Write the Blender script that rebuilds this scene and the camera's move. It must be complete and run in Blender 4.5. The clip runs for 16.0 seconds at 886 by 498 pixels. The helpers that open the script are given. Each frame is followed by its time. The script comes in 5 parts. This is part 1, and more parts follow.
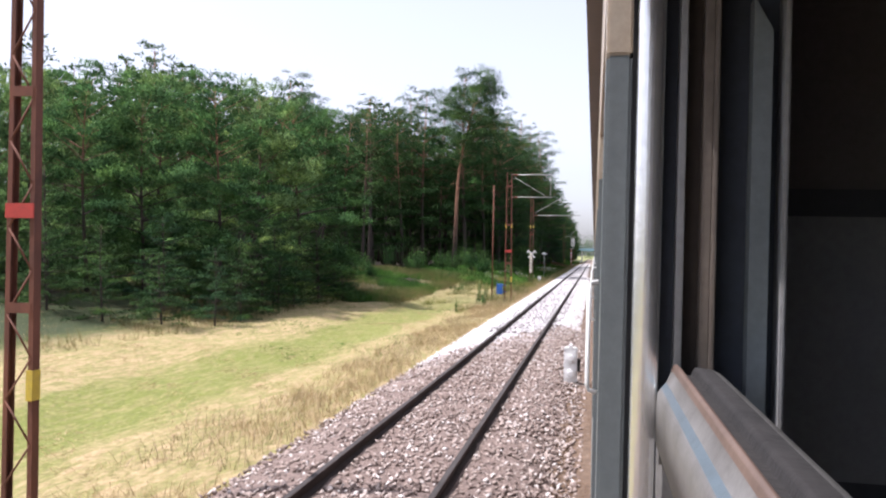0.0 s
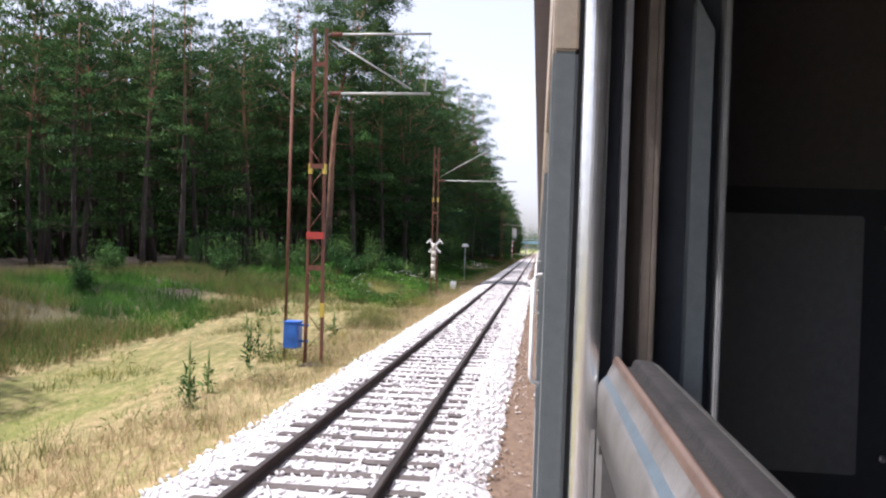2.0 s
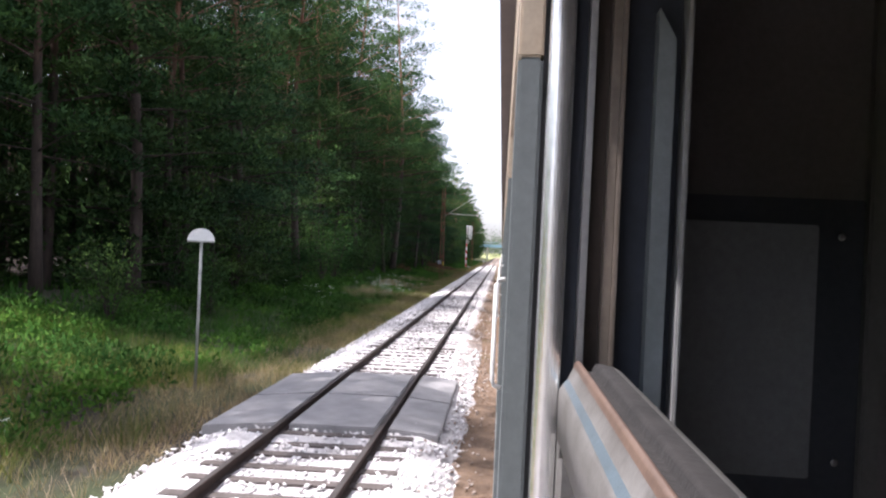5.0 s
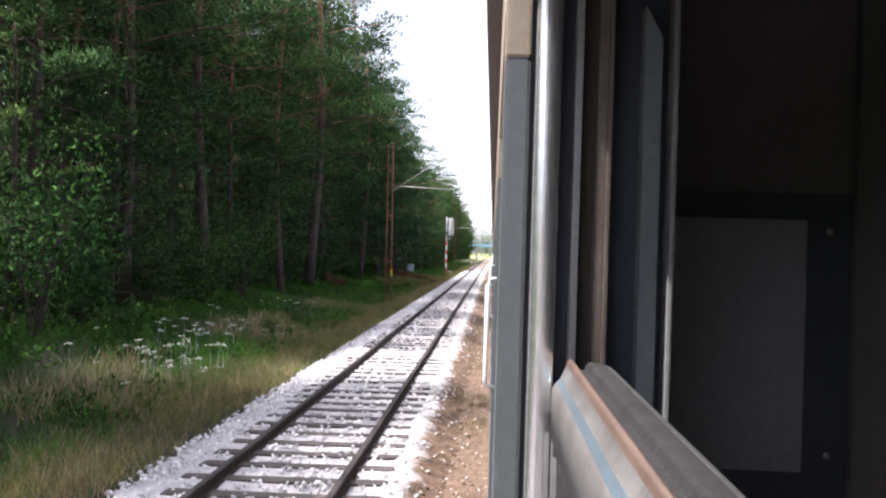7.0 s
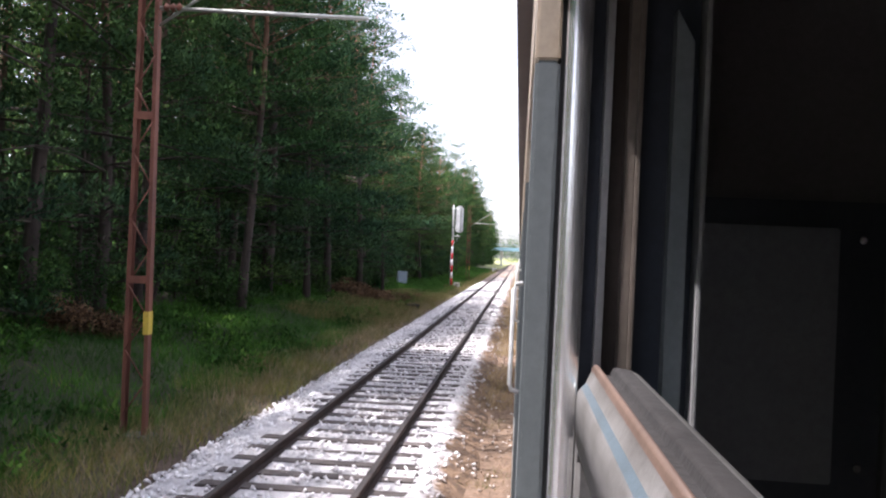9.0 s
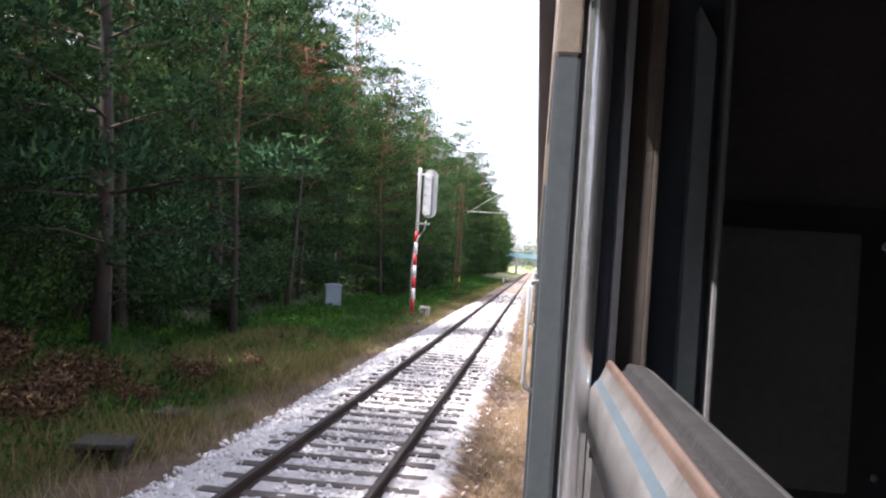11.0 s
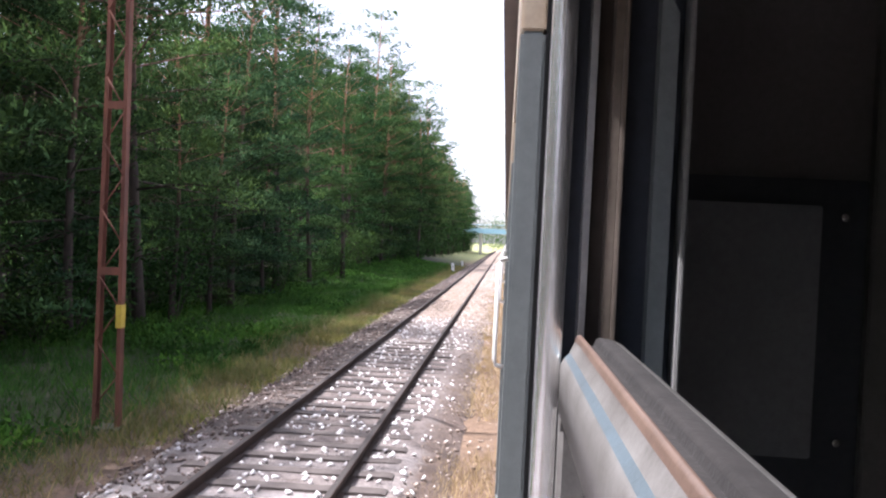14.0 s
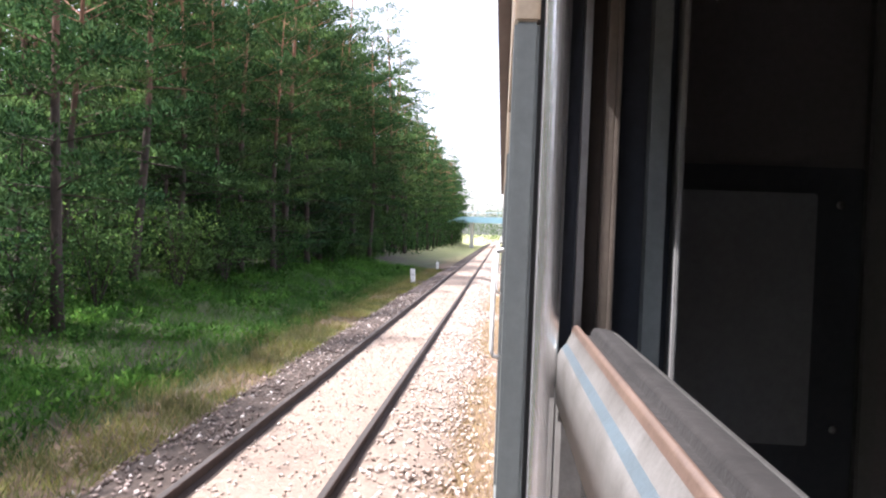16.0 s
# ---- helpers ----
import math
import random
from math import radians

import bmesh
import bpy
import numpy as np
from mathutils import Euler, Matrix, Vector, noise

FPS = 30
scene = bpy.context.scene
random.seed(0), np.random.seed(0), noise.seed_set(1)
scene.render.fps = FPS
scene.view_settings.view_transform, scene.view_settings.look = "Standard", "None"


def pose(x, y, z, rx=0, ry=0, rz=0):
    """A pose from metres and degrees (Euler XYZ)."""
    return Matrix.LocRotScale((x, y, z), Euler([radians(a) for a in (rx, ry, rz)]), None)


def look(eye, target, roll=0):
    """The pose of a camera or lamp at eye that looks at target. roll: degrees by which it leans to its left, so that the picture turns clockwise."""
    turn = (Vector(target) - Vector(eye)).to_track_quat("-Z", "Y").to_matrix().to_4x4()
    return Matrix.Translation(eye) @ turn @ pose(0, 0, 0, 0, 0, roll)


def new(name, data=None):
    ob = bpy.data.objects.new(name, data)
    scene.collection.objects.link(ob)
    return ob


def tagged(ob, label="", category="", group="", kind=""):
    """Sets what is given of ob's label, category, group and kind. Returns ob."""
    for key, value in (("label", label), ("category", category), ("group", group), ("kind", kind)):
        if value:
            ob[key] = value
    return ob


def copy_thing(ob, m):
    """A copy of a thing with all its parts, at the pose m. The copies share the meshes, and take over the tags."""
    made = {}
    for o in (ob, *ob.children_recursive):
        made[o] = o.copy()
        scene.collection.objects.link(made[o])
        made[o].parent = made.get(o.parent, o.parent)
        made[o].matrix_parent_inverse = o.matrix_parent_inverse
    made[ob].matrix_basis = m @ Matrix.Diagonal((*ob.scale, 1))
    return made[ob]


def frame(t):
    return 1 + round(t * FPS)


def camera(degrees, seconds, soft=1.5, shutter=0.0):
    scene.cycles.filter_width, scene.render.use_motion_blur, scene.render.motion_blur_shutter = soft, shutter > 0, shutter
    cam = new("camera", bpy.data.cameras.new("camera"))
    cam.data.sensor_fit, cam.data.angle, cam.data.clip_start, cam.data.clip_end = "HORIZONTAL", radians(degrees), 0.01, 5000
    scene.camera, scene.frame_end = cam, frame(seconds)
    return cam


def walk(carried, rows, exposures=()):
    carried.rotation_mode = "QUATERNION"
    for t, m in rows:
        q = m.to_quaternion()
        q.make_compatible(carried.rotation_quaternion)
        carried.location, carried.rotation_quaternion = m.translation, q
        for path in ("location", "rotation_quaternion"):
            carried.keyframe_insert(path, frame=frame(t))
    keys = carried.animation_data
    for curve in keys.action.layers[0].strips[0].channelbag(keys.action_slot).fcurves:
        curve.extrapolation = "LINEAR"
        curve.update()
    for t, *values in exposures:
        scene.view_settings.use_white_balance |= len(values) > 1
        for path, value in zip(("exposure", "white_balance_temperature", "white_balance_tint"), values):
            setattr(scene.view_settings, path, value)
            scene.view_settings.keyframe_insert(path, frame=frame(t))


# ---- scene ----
SKY, SUNPOWER = 0.135, 4.4
EXPOSURES = [(0.0, 0.8, 5920, 20), (2.0, 0.86, 5950, 20), (4.0, 0.97, 6000, 20), (6.5, 1.55, 6050, 19), (8.0, 1.5, 6050, 20), (8.5, 1.62, 6000, 20), (11.0, 1.68, 6000, 20), (12.5, 1.66, 5950, 21), (14.5, 1.64, 5900, 20), (15.0, 1.82, 5950, 20), (16.0, 1.9, 6020, 19)]
SPEED = 16.0671

cam = camera(58.5, 16.0, soft=2.2)
PATH = [
    (0.0, pose(0, SPEED * 0.0, 2.615, 90.30, -0.83, 10.82)),
    (0.5, pose(0, SPEED * 0.5, 2.615, 90.00, -1.16, 10.53)),
    (1.0, pose(0, SPEED * 1.0, 2.615, 89.91, -1.01, 9.74)),
    (1.5, pose(0, SPEED * 1.5, 2.615, 90.00, -1.06, 8.46)),
    (2.0, pose(0, SPEED * 2.0, 2.615, 89.81, -1.41, 6.90)),
    (2.5, pose(0, SPEED * 2.5, 2.615, 89.84, -1.84, 5.68)),
    (3.0, pose(0, SPEED * 3.0, 2.615, 90.06, -1.92, 4.84)),
    (3.5, pose(0, SPEED * 3.5, 2.615, 90.19, -1.58, 4.36)),
    (4.0, pose(0, SPEED * 4.0, 2.615, 90.10, -2.27, 4.18)),
    (6.5, pose(0, SPEED * 6.5, 2.615, 90.24, -1.33, 3.93)),
    (7, pose(0, SPEED * 7, 2.615, 90.23, -1.13, 3.60)),
    (7.5, pose(0, SPEED * 7.5, 2.615, 90.27, -1.16, 4.38)),
    (8, pose(0, SPEED * 8, 2.615, 90.25, -0.97, 4.85)),
    (8.5, pose(0, SPEED * 8.5, 2.615, 90.33, -1.51, 5.05)),
    (11.0, pose(0.003, SPEED * 11.0, 2.595, 90.86, -3.34, 6.76)),
    (11.5, pose(0.003, SPEED * 11.5, 2.595, 90.93, -2.67, 6.48)),
    (12.0, pose(0.003, SPEED * 12.0, 2.595, 90.85, -2.95, 5.90)),
    (12.5, pose(0.003, SPEED * 12.5, 2.595, 90.85, -2.16, 5.27)),
    (13.0, pose(0.003, SPEED * 13.0, 2.595, 90.32, -2.64, 5.14)),
    (13.5, pose(0.003, SPEED * 13.5, 2.595, 89.85, -1.95, 4.63)),
    (14.0, pose(0.003, SPEED * 14.0, 2.595, 89.44, -2.19, 4.53)),
    (14.5, pose(0.003, SPEED * 14.5, 2.595, 89.29, -1.81, 4.33)),
    (15.0, pose(0.003, SPEED * 15.0, 2.595, 89.08, -1.77, 4.10)),
    (15.5, pose(0.003, SPEED * 15.5, 2.595, 88.93, -1.48, 3.93)),
    (16.0, pose(0.003, SPEED * 16.0, 2.595, 88.85, -1.60, 4.24)),
]
walk(cam, PATH, EXPOSURES)

# ---- world and sun ----
SUN_AZ, SUN_EL = radians(-102), radians(63)   # over the forest, a little behind the train
sun_dir = Vector((math.sin(SUN_AZ) * math.cos(SUN_EL), math.cos(SUN_AZ) * math.cos(SUN_EL), math.sin(SUN_EL)))
world = bpy.data.worlds.new("sky")
scene.world = world
world.use_nodes = True
wn = world.node_tree
sky = wn.nodes.new("ShaderNodeTexSky")
sky.sky_type = "NISHITA"
sky.sun_disc = False
sky.sun_elevation = SUN_EL
sky.sun_rotation = SUN_AZ
sky.dust_density = 2.0
sky.air_density = 1.2
haze = wn.nodes.new("ShaderNodeHueSaturation")
haze.inputs["Saturation"].default_value = 0.3
wn.links.new(sky.outputs[0], haze.inputs["Color"])
wn.links.new(haze.outputs[0], wn.nodes["Background"].inputs[0])
wn.nodes["Background"].inputs[1].default_value = SKY
lamp = bpy.data.lights.new("sun", "SUN")
lamp.energy = SUNPOWER
lamp.angle = radians(0.6)
lamp.color = (1.0, 0.95, 0.86)
sun = new("sun", lamp)
sun.matrix_world = look(sun_dir * 100, (0, 0, 0))

# ---- materials ----
def material(name):
    m = bpy.data.materials.new(name)
    m.use_nodes = True
    return m, m.node_tree, m.node_tree.nodes["Principled BSDF"]


def node(nt, kind, **values):
    n = nt.nodes.new(kind)
    for k, v in values.items():
        n.inputs[k].default_value = v
    return n


def ramp(nt, fac, stops):
    r = nt.nodes.new("ShaderNodeValToRGB")
    el = r.color_ramp.elements
    while len(el) < len(stops):
        el.new(0.5)
    for e, (p, c) in zip(el, stops):
        e.position, e.color = p, (*c, 1)
    nt.links.new(fac, r.inputs[0])
    return r.outputs[0]


def mix(nt, fac, a, b, mode="MIX"):
    m = nt.nodes.new("ShaderNodeMix")
    m.data_type, m.blend_type = "RGBA", mode
    for sock, v in ((m.inputs[0], fac), (m.inputs[6], a), (m.inputs[7], b)):
        if isinstance(v, (int, float)):
            sock.default_value = v
        elif isinstance(v, tuple):
            sock.default_value = (*v, 1)
        else:
            nt.links.new(v, sock)
    return m.outputs[2]


def noise_tex(nt, scale, detail=4, rough=0.6, coords="Object", stretch=None):
    tc = nt.nodes.new("ShaderNodeTexCoord")
    out = tc.outputs[coords]
    if stretch:
        mp = nt.nodes.new("ShaderNodeMapping")
        mp.inputs["Scale"].default_value = stretch
        nt.links.new(out, mp.inputs[0])
        out = mp.outputs[0]
    n = node(nt, "ShaderNodeTexNoise", Scale=scale, Detail=detail, Roughness=rough)
    nt.links.new(out, n.inputs[0])
    return n.outputs["Fac"]


def bump(nt, bsdf, height, strength=0.3, distance=0.02):
    b = node(nt, "ShaderNodeBump", Strength=strength, Distance=distance)
    nt.links.new(height, b.inputs["Height"])
    nt.links.new(b.outputs[0], bsdf.inputs["Normal"])


def worn(name, base, dark, scale=8, rough=0.6, metal=0.0, spread=(0.35, 0.7), bumps=0.15, stretch=None, fine=60):
    """Paint, metal or stone with stains at a large scale and grain at a fine one."""
    m, nt, b = material(name)
    big = noise_tex(nt, scale, 5, 0.65, "Object", stretch)
    small = noise_tex(nt, fine, 3, 0.7)
    c = ramp(nt, big, [(spread[0], dark), (spread[1], base)])
    c = mix(nt, 0.25, c, ramp(nt, small, [(0.3, tuple(v * 0.55 for v in base)), (0.7, tuple(min(1, v * 1.25) for v in base))]))
    nt.links.new(c, b.inputs["Base Color"])
    b.inputs["Roughness"].default_value = rough
    b.inputs["Metallic"].default_value = metal
    bump(nt, b, small, bumps, 0.004)
    return m


def island(name, stops, rough=0.8, translucent=0.0, objvar=0.0, spec=0.3, patch=0.0):
    """Colour that differs from piece to piece of one mesh, and a little from object to object."""
    m, nt, b = material(name)
    g = nt.nodes.new("ShaderNodeNewGeometry")
    c = ramp(nt, g.outputs["Random Per Island"], stops)
    # on needles and leaves, lit and shaded pads put into the colour
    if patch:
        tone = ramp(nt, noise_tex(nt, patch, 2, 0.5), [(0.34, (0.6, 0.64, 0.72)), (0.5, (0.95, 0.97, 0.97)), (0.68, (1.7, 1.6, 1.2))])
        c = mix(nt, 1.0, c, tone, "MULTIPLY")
    if objvar:
        oi = nt.nodes.new("ShaderNodeObjectInfo")
        hsv = nt.nodes.new("ShaderNodeHueSaturation")
        mr = node(nt, "ShaderNodeMapRange")
        mr.inputs["To Min"].default_value, mr.inputs["To Max"].default_value = 1 - objvar, 1 + objvar
        nt.links.new(oi.outputs["Random"], mr.inputs["Value"])
        nt.links.new(mr.outputs[0], hsv.inputs["Value"])
        mr2 = node(nt, "ShaderNodeMapRange")
        mr2.inputs["To Min"].default_value, mr2.inputs["To Max"].default_value = 0.5 + objvar * 0.08, 0.5 - objvar * 0.08
        nt.links.new(oi.outputs["Random"], mr2.inputs["Value"])
        nt.links.new(mr2.outputs[0], hsv.inputs["Hue"])
        nt.links.new(c, hsv.inputs["Color"])
        c = hsv.outputs[0]
    nt.links.new(c, b.inputs["Base Color"])
    b.inputs["Roughness"].default_value = rough
    b.inputs["Specular IOR Level"].default_value = spec
    if translucent:
        t = nt.nodes.new("ShaderNodeBsdfTranslucent")
        nt.links.new(c, t.inputs["Color"])
        ms = node(nt, "ShaderNodeMixShader", Fac=translucent)
        nt.links.new(b.outputs[0], ms.inputs[1])
        nt.links.new(t.outputs[0], ms.inputs[2])
        nt.links.new(ms.outputs[0], nt.nodes["Material Output"].inputs[0])
    return m


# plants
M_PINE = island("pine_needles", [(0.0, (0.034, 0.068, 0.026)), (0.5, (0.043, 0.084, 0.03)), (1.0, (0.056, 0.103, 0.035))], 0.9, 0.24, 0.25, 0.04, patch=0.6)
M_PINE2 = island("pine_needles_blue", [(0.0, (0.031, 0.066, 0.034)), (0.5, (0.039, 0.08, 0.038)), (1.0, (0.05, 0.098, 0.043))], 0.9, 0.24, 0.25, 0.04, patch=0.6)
# brighter copy of the pine needles, sunlit pads put into its colour
M_FIELDPINE = island("sunlit_pine_needles", [(0.0, (0.066, 0.128, 0.05)), (0.5, (0.1, 0.18, 0.064)), (1.0, (0.14, 0.235, 0.08))], 0.9, 0.2, 0.3, 0.04, patch=0.5)
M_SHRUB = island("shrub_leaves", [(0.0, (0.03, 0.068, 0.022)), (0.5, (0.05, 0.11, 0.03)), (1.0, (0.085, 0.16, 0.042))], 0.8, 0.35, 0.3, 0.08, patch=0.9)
M_DEAD = island("dead_needles", [(0.0, (0.12, 0.045, 0.02)), (1.0, (0.3, 0.13, 0.06))], 0.8, 0.2)
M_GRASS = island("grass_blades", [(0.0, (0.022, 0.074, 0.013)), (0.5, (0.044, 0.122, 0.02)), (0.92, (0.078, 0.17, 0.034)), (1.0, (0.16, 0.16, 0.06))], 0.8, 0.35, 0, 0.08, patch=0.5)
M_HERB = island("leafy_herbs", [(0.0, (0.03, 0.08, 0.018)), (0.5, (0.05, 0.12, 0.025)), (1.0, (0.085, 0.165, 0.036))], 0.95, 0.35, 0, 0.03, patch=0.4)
M_STRAW = island("dry_grass_blades", [(0.0, (0.2, 0.145, 0.07)), (0.5, (0.39, 0.29, 0.148)), (1.0, (0.57, 0.445, 0.255))], 0.7, 0.3)
M_YGRASS = island("yellowing_grass", [(0.0, (0.07, 0.1, 0.02)), (0.5, (0.15, 0.17, 0.045)), (1.0, (0.26, 0.23, 0.09))], 0.7, 0.3, patch=0.6)
M_WEED = island("weed_stalks", [(0.0, (0.12, 0.14, 0.04)), (0.4, (0.33, 0.25, 0.13)), (1.0, (0.52, 0.4, 0.28))], 0.7, 0.3)
M_BROWN = island("dead_bracken", [(0.0, (0.05, 0.03, 0.017)), (0.6, (0.14, 0.075, 0.037)), (1.0, (0.27, 0.17, 0.085))], 0.8, 0.2)
M_BROWNG = island("withered_reed_grass", [(0.0, (0.07, 0.1, 0.022)), (0.5, (0.17, 0.14, 0.055)), (1.0, (0.32, 0.24, 0.11))], 0.7, 0.3)
M_SPIKE = worn("mullein_spike", (0.2, 0.24, 0.06), (0.1, 0.14, 0.04), 12, 0.8)
M_FLOWER = island("white_flower_heads", [(0.0, (0.6, 0.62, 0.5)), (1.0, (0.8, 0.8, 0.75))], 0.7, 0.2)


def bark_material(name, lo, hi):
    m, nt, b = material(name)
    n = noise_tex(nt, 5, 6, 0.7, "Object", (1, 1, 0.25))
    grey = ramp(nt, n, [(0.3, (0.014, 0.01, 0.008)), (0.7, (0.07, 0.05, 0.039))])
    red = ramp(nt, n, [(0.3, (0.13, 0.055, 0.032)), (0.7, (0.4, 0.2, 0.115))])
    tc = nt.nodes.new("ShaderNodeTexCoord")
    sep = nt.nodes.new("ShaderNodeSeparateXYZ")
    nt.links.new(tc.outputs["Object"], sep.inputs[0])
    up = node(nt, "ShaderNodeMapRange")
    up.inputs["From Min"].default_value, up.inputs["From Max"].default_value = lo, hi
    nt.links.new(sep.outputs[2], up.inputs["Value"])
    nt.links.new(mix(nt, up.outputs[0], grey, red), b.inputs["Base Color"])
    b.inputs["Roughness"].default_value = 0.9
    bump(nt, b, n, 0.8, 0.03)
    return m


M_BARK = bark_material("pine_bark", 7.0, 15.0)
M_BARKRED = bark_material("orange_pine_bark", 2.5, 11.0)
M_STONE = island("ballast_stones", [(0.0, (0.46, 0.43, 0.425)), (0.5, (0.66, 0.63, 0.625)), (1.0, (0.82, 0.795, 0.79))], 0.85)
M_OLDSTONE = island("old_ballast_stones", [(0.0, (0.14, 0.1, 0.085)), (0.5, (0.3, 0.235, 0.2)), (0.85, (0.42, 0.35, 0.31)), (1.0, (0.6, 0.55, 0.52))], 0.9)
M_DARKSTONE = island("dark_brown_stones", [(0.0, (0.07, 0.052, 0.045)), (0.5, (0.15, 0.115, 0.1)), (0.85, (0.24, 0.19, 0.17)), (1.0, (0.5, 0.46, 0.43))], 0.9)
M_SANDSTONE = island("sandy_ballast_stones", [(0.0, (0.19, 0.14, 0.11)), (0.5, (0.34, 0.275, 0.23)), (1.0, (0.6, 0.54, 0.5))], 0.9)


def bed_material():
    """Ballast fines: brown and old at the start of the line, clean grey in the middle, sandy at the end."""
    m, nt, b = material("ballast_bed")
    tc = nt.nodes.new("ShaderNodeTexCoord")
    sep = nt.nodes.new("ShaderNodeSeparateXYZ")
    nt.links.new(tc.outputs["Object"], sep.inputs[0])
    n1, n2 = noise_tex(nt, 0.7, 4), noise_tex(nt, 14, 5, 0.8)
    wob = nt.nodes.new("ShaderNodeMath")
    wob.operation = "MULTIPLY_ADD"
    wob.inputs[1].default_value = 9.0
    nt.links.new(n1, wob.inputs[0])
    nt.links.new(sep.outputs[1], wob.inputs[2])
    a, z = node(nt, "ShaderNodeMapRange"), node(nt, "ShaderNodeMapRange")
    a.inputs["From Min"].default_value, a.inputs["From Max"].default_value = 33, 39
    z.inputs["From Min"].default_value, z.inputs["From Max"].default_value = 255, 261
    nt.links.new(wob.outputs[0], a.inputs["Value"])
    nt.links.new(wob.outputs[0], z.inputs["Value"])
    side = nt.nodes.new("ShaderNodeMath")
    side.operation = "MULTIPLY_ADD"
    side.inputs[1].default_value = -2.6
    nt.links.new(sep.outputs[0], side.inputs[0])
    nt.links.new(wob.outputs[0], side.inputs[2])
    nt.links.new(side.outputs[0], a.inputs["Value"])
    clean = ramp(nt, n2, [(0.3, (0.44, 0.41, 0.405)), (0.7, (0.76, 0.73, 0.725))])
    old = ramp(nt, n2, [(0.3, (0.1, 0.072, 0.058)), (0.7, (0.34, 0.25, 0.21))])
    sand = ramp(nt, n2, [(0.3, (0.19, 0.14, 0.105)), (0.7, (0.34, 0.265, 0.215))])
    c = mix(nt, a.outputs[0], old, clean)
    bare = [node(nt, "ShaderNodeMapRange") for _ in range(3)]
    edge_x = nt.nodes.new("ShaderNodeMath")
    edge_x.operation = "MULTIPLY_ADD"
    edge_x.inputs[1].default_value = 0.7
    nt.links.new(noise_tex(nt, 2.2, 5, 0.7), edge_x.inputs[0])
    nt.links.new(sep.outputs[0], edge_x.inputs[2])
    for q, src, lo, hi in zip(bare, (edge_x.outputs[0], wob.outputs[0], wob.outputs[0]), (-0.72, 100, 252), (-0.52, 114, 244)):
        q.inputs["From Min"].default_value, q.inputs["From Max"].default_value = lo, hi
        nt.links.new(src, q.inputs["Value"])
    span = bare[0].outputs[0]
    for q in bare[1:]:
        times = nt.nodes.new("ShaderNodeMath")
        times.operation = "MULTIPLY"
        nt.links.new(span, times.inputs[0])
        nt.links.new(q.outputs[0], times.inputs[1])
        span = times.outputs[0]
    c = mix(nt, span, c, ramp(nt, noise_tex(nt, 5, 6, 0.75), [(0.35, (0.05, 0.032, 0.022)), (0.55, (0.17, 0.105, 0.062)), (0.75, (0.3, 0.2, 0.12))]))
    # the bed turns dark brown before the sandy end
    darker = node(nt, "ShaderNodeMapRange")
    darker.inputs["From Min"].default_value, darker.inputs["From Max"].default_value = 232, 240
    darker.inputs["To Max"].default_value = 0.9
    nt.links.new(wob.outputs[0], darker.inputs["Value"])
    c = mix(nt, darker.outputs[0], c, ramp(nt, n2, [(0.3, (0.055, 0.04, 0.034)), (0.7, (0.2, 0.152, 0.13))]))
    flank = node(nt, "ShaderNodeMapRange")
    flank.inputs["From Min"].default_value, flank.inputs["From Max"].default_value = -3.15, -3.5
    nt.links.new(sep.outputs[0], flank.inputs["Value"])
    c = mix(nt, z.outputs[0], c, mix(nt, flank.outputs[0], sand, ramp(nt, n2, [(0.3, (0.026, 0.019, 0.015)), (0.7, (0.085, 0.06, 0.047))])))
    # the outer shoulder is dark brown along the last part of the line
    dark_side = node(nt, "ShaderNodeMapRange")
    dark_side.inputs["From Min"].default_value, dark_side.inputs["From Max"].default_value = 238, 244
    nt.links.new(wob.outputs[0], dark_side.inputs["Value"])
    both = nt.nodes.new("ShaderNodeMath")
    both.operation = "MULTIPLY"
    nt.links.new(dark_side.outputs[0], both.inputs[0])
    nt.links.new(flank.outputs[0], both.inputs[1])
    c = mix(nt, both.outputs[0], c, ramp(nt, n2, [(0.3, (0.026, 0.019, 0.015)), (0.7, (0.085, 0.06, 0.047))]))
    nt.links.new(c, b.inputs["Base Color"])
    b.inputs["Roughness"].default_value = 0.95
    bump(nt, b, n2, 1.0, 0.05)
    return m


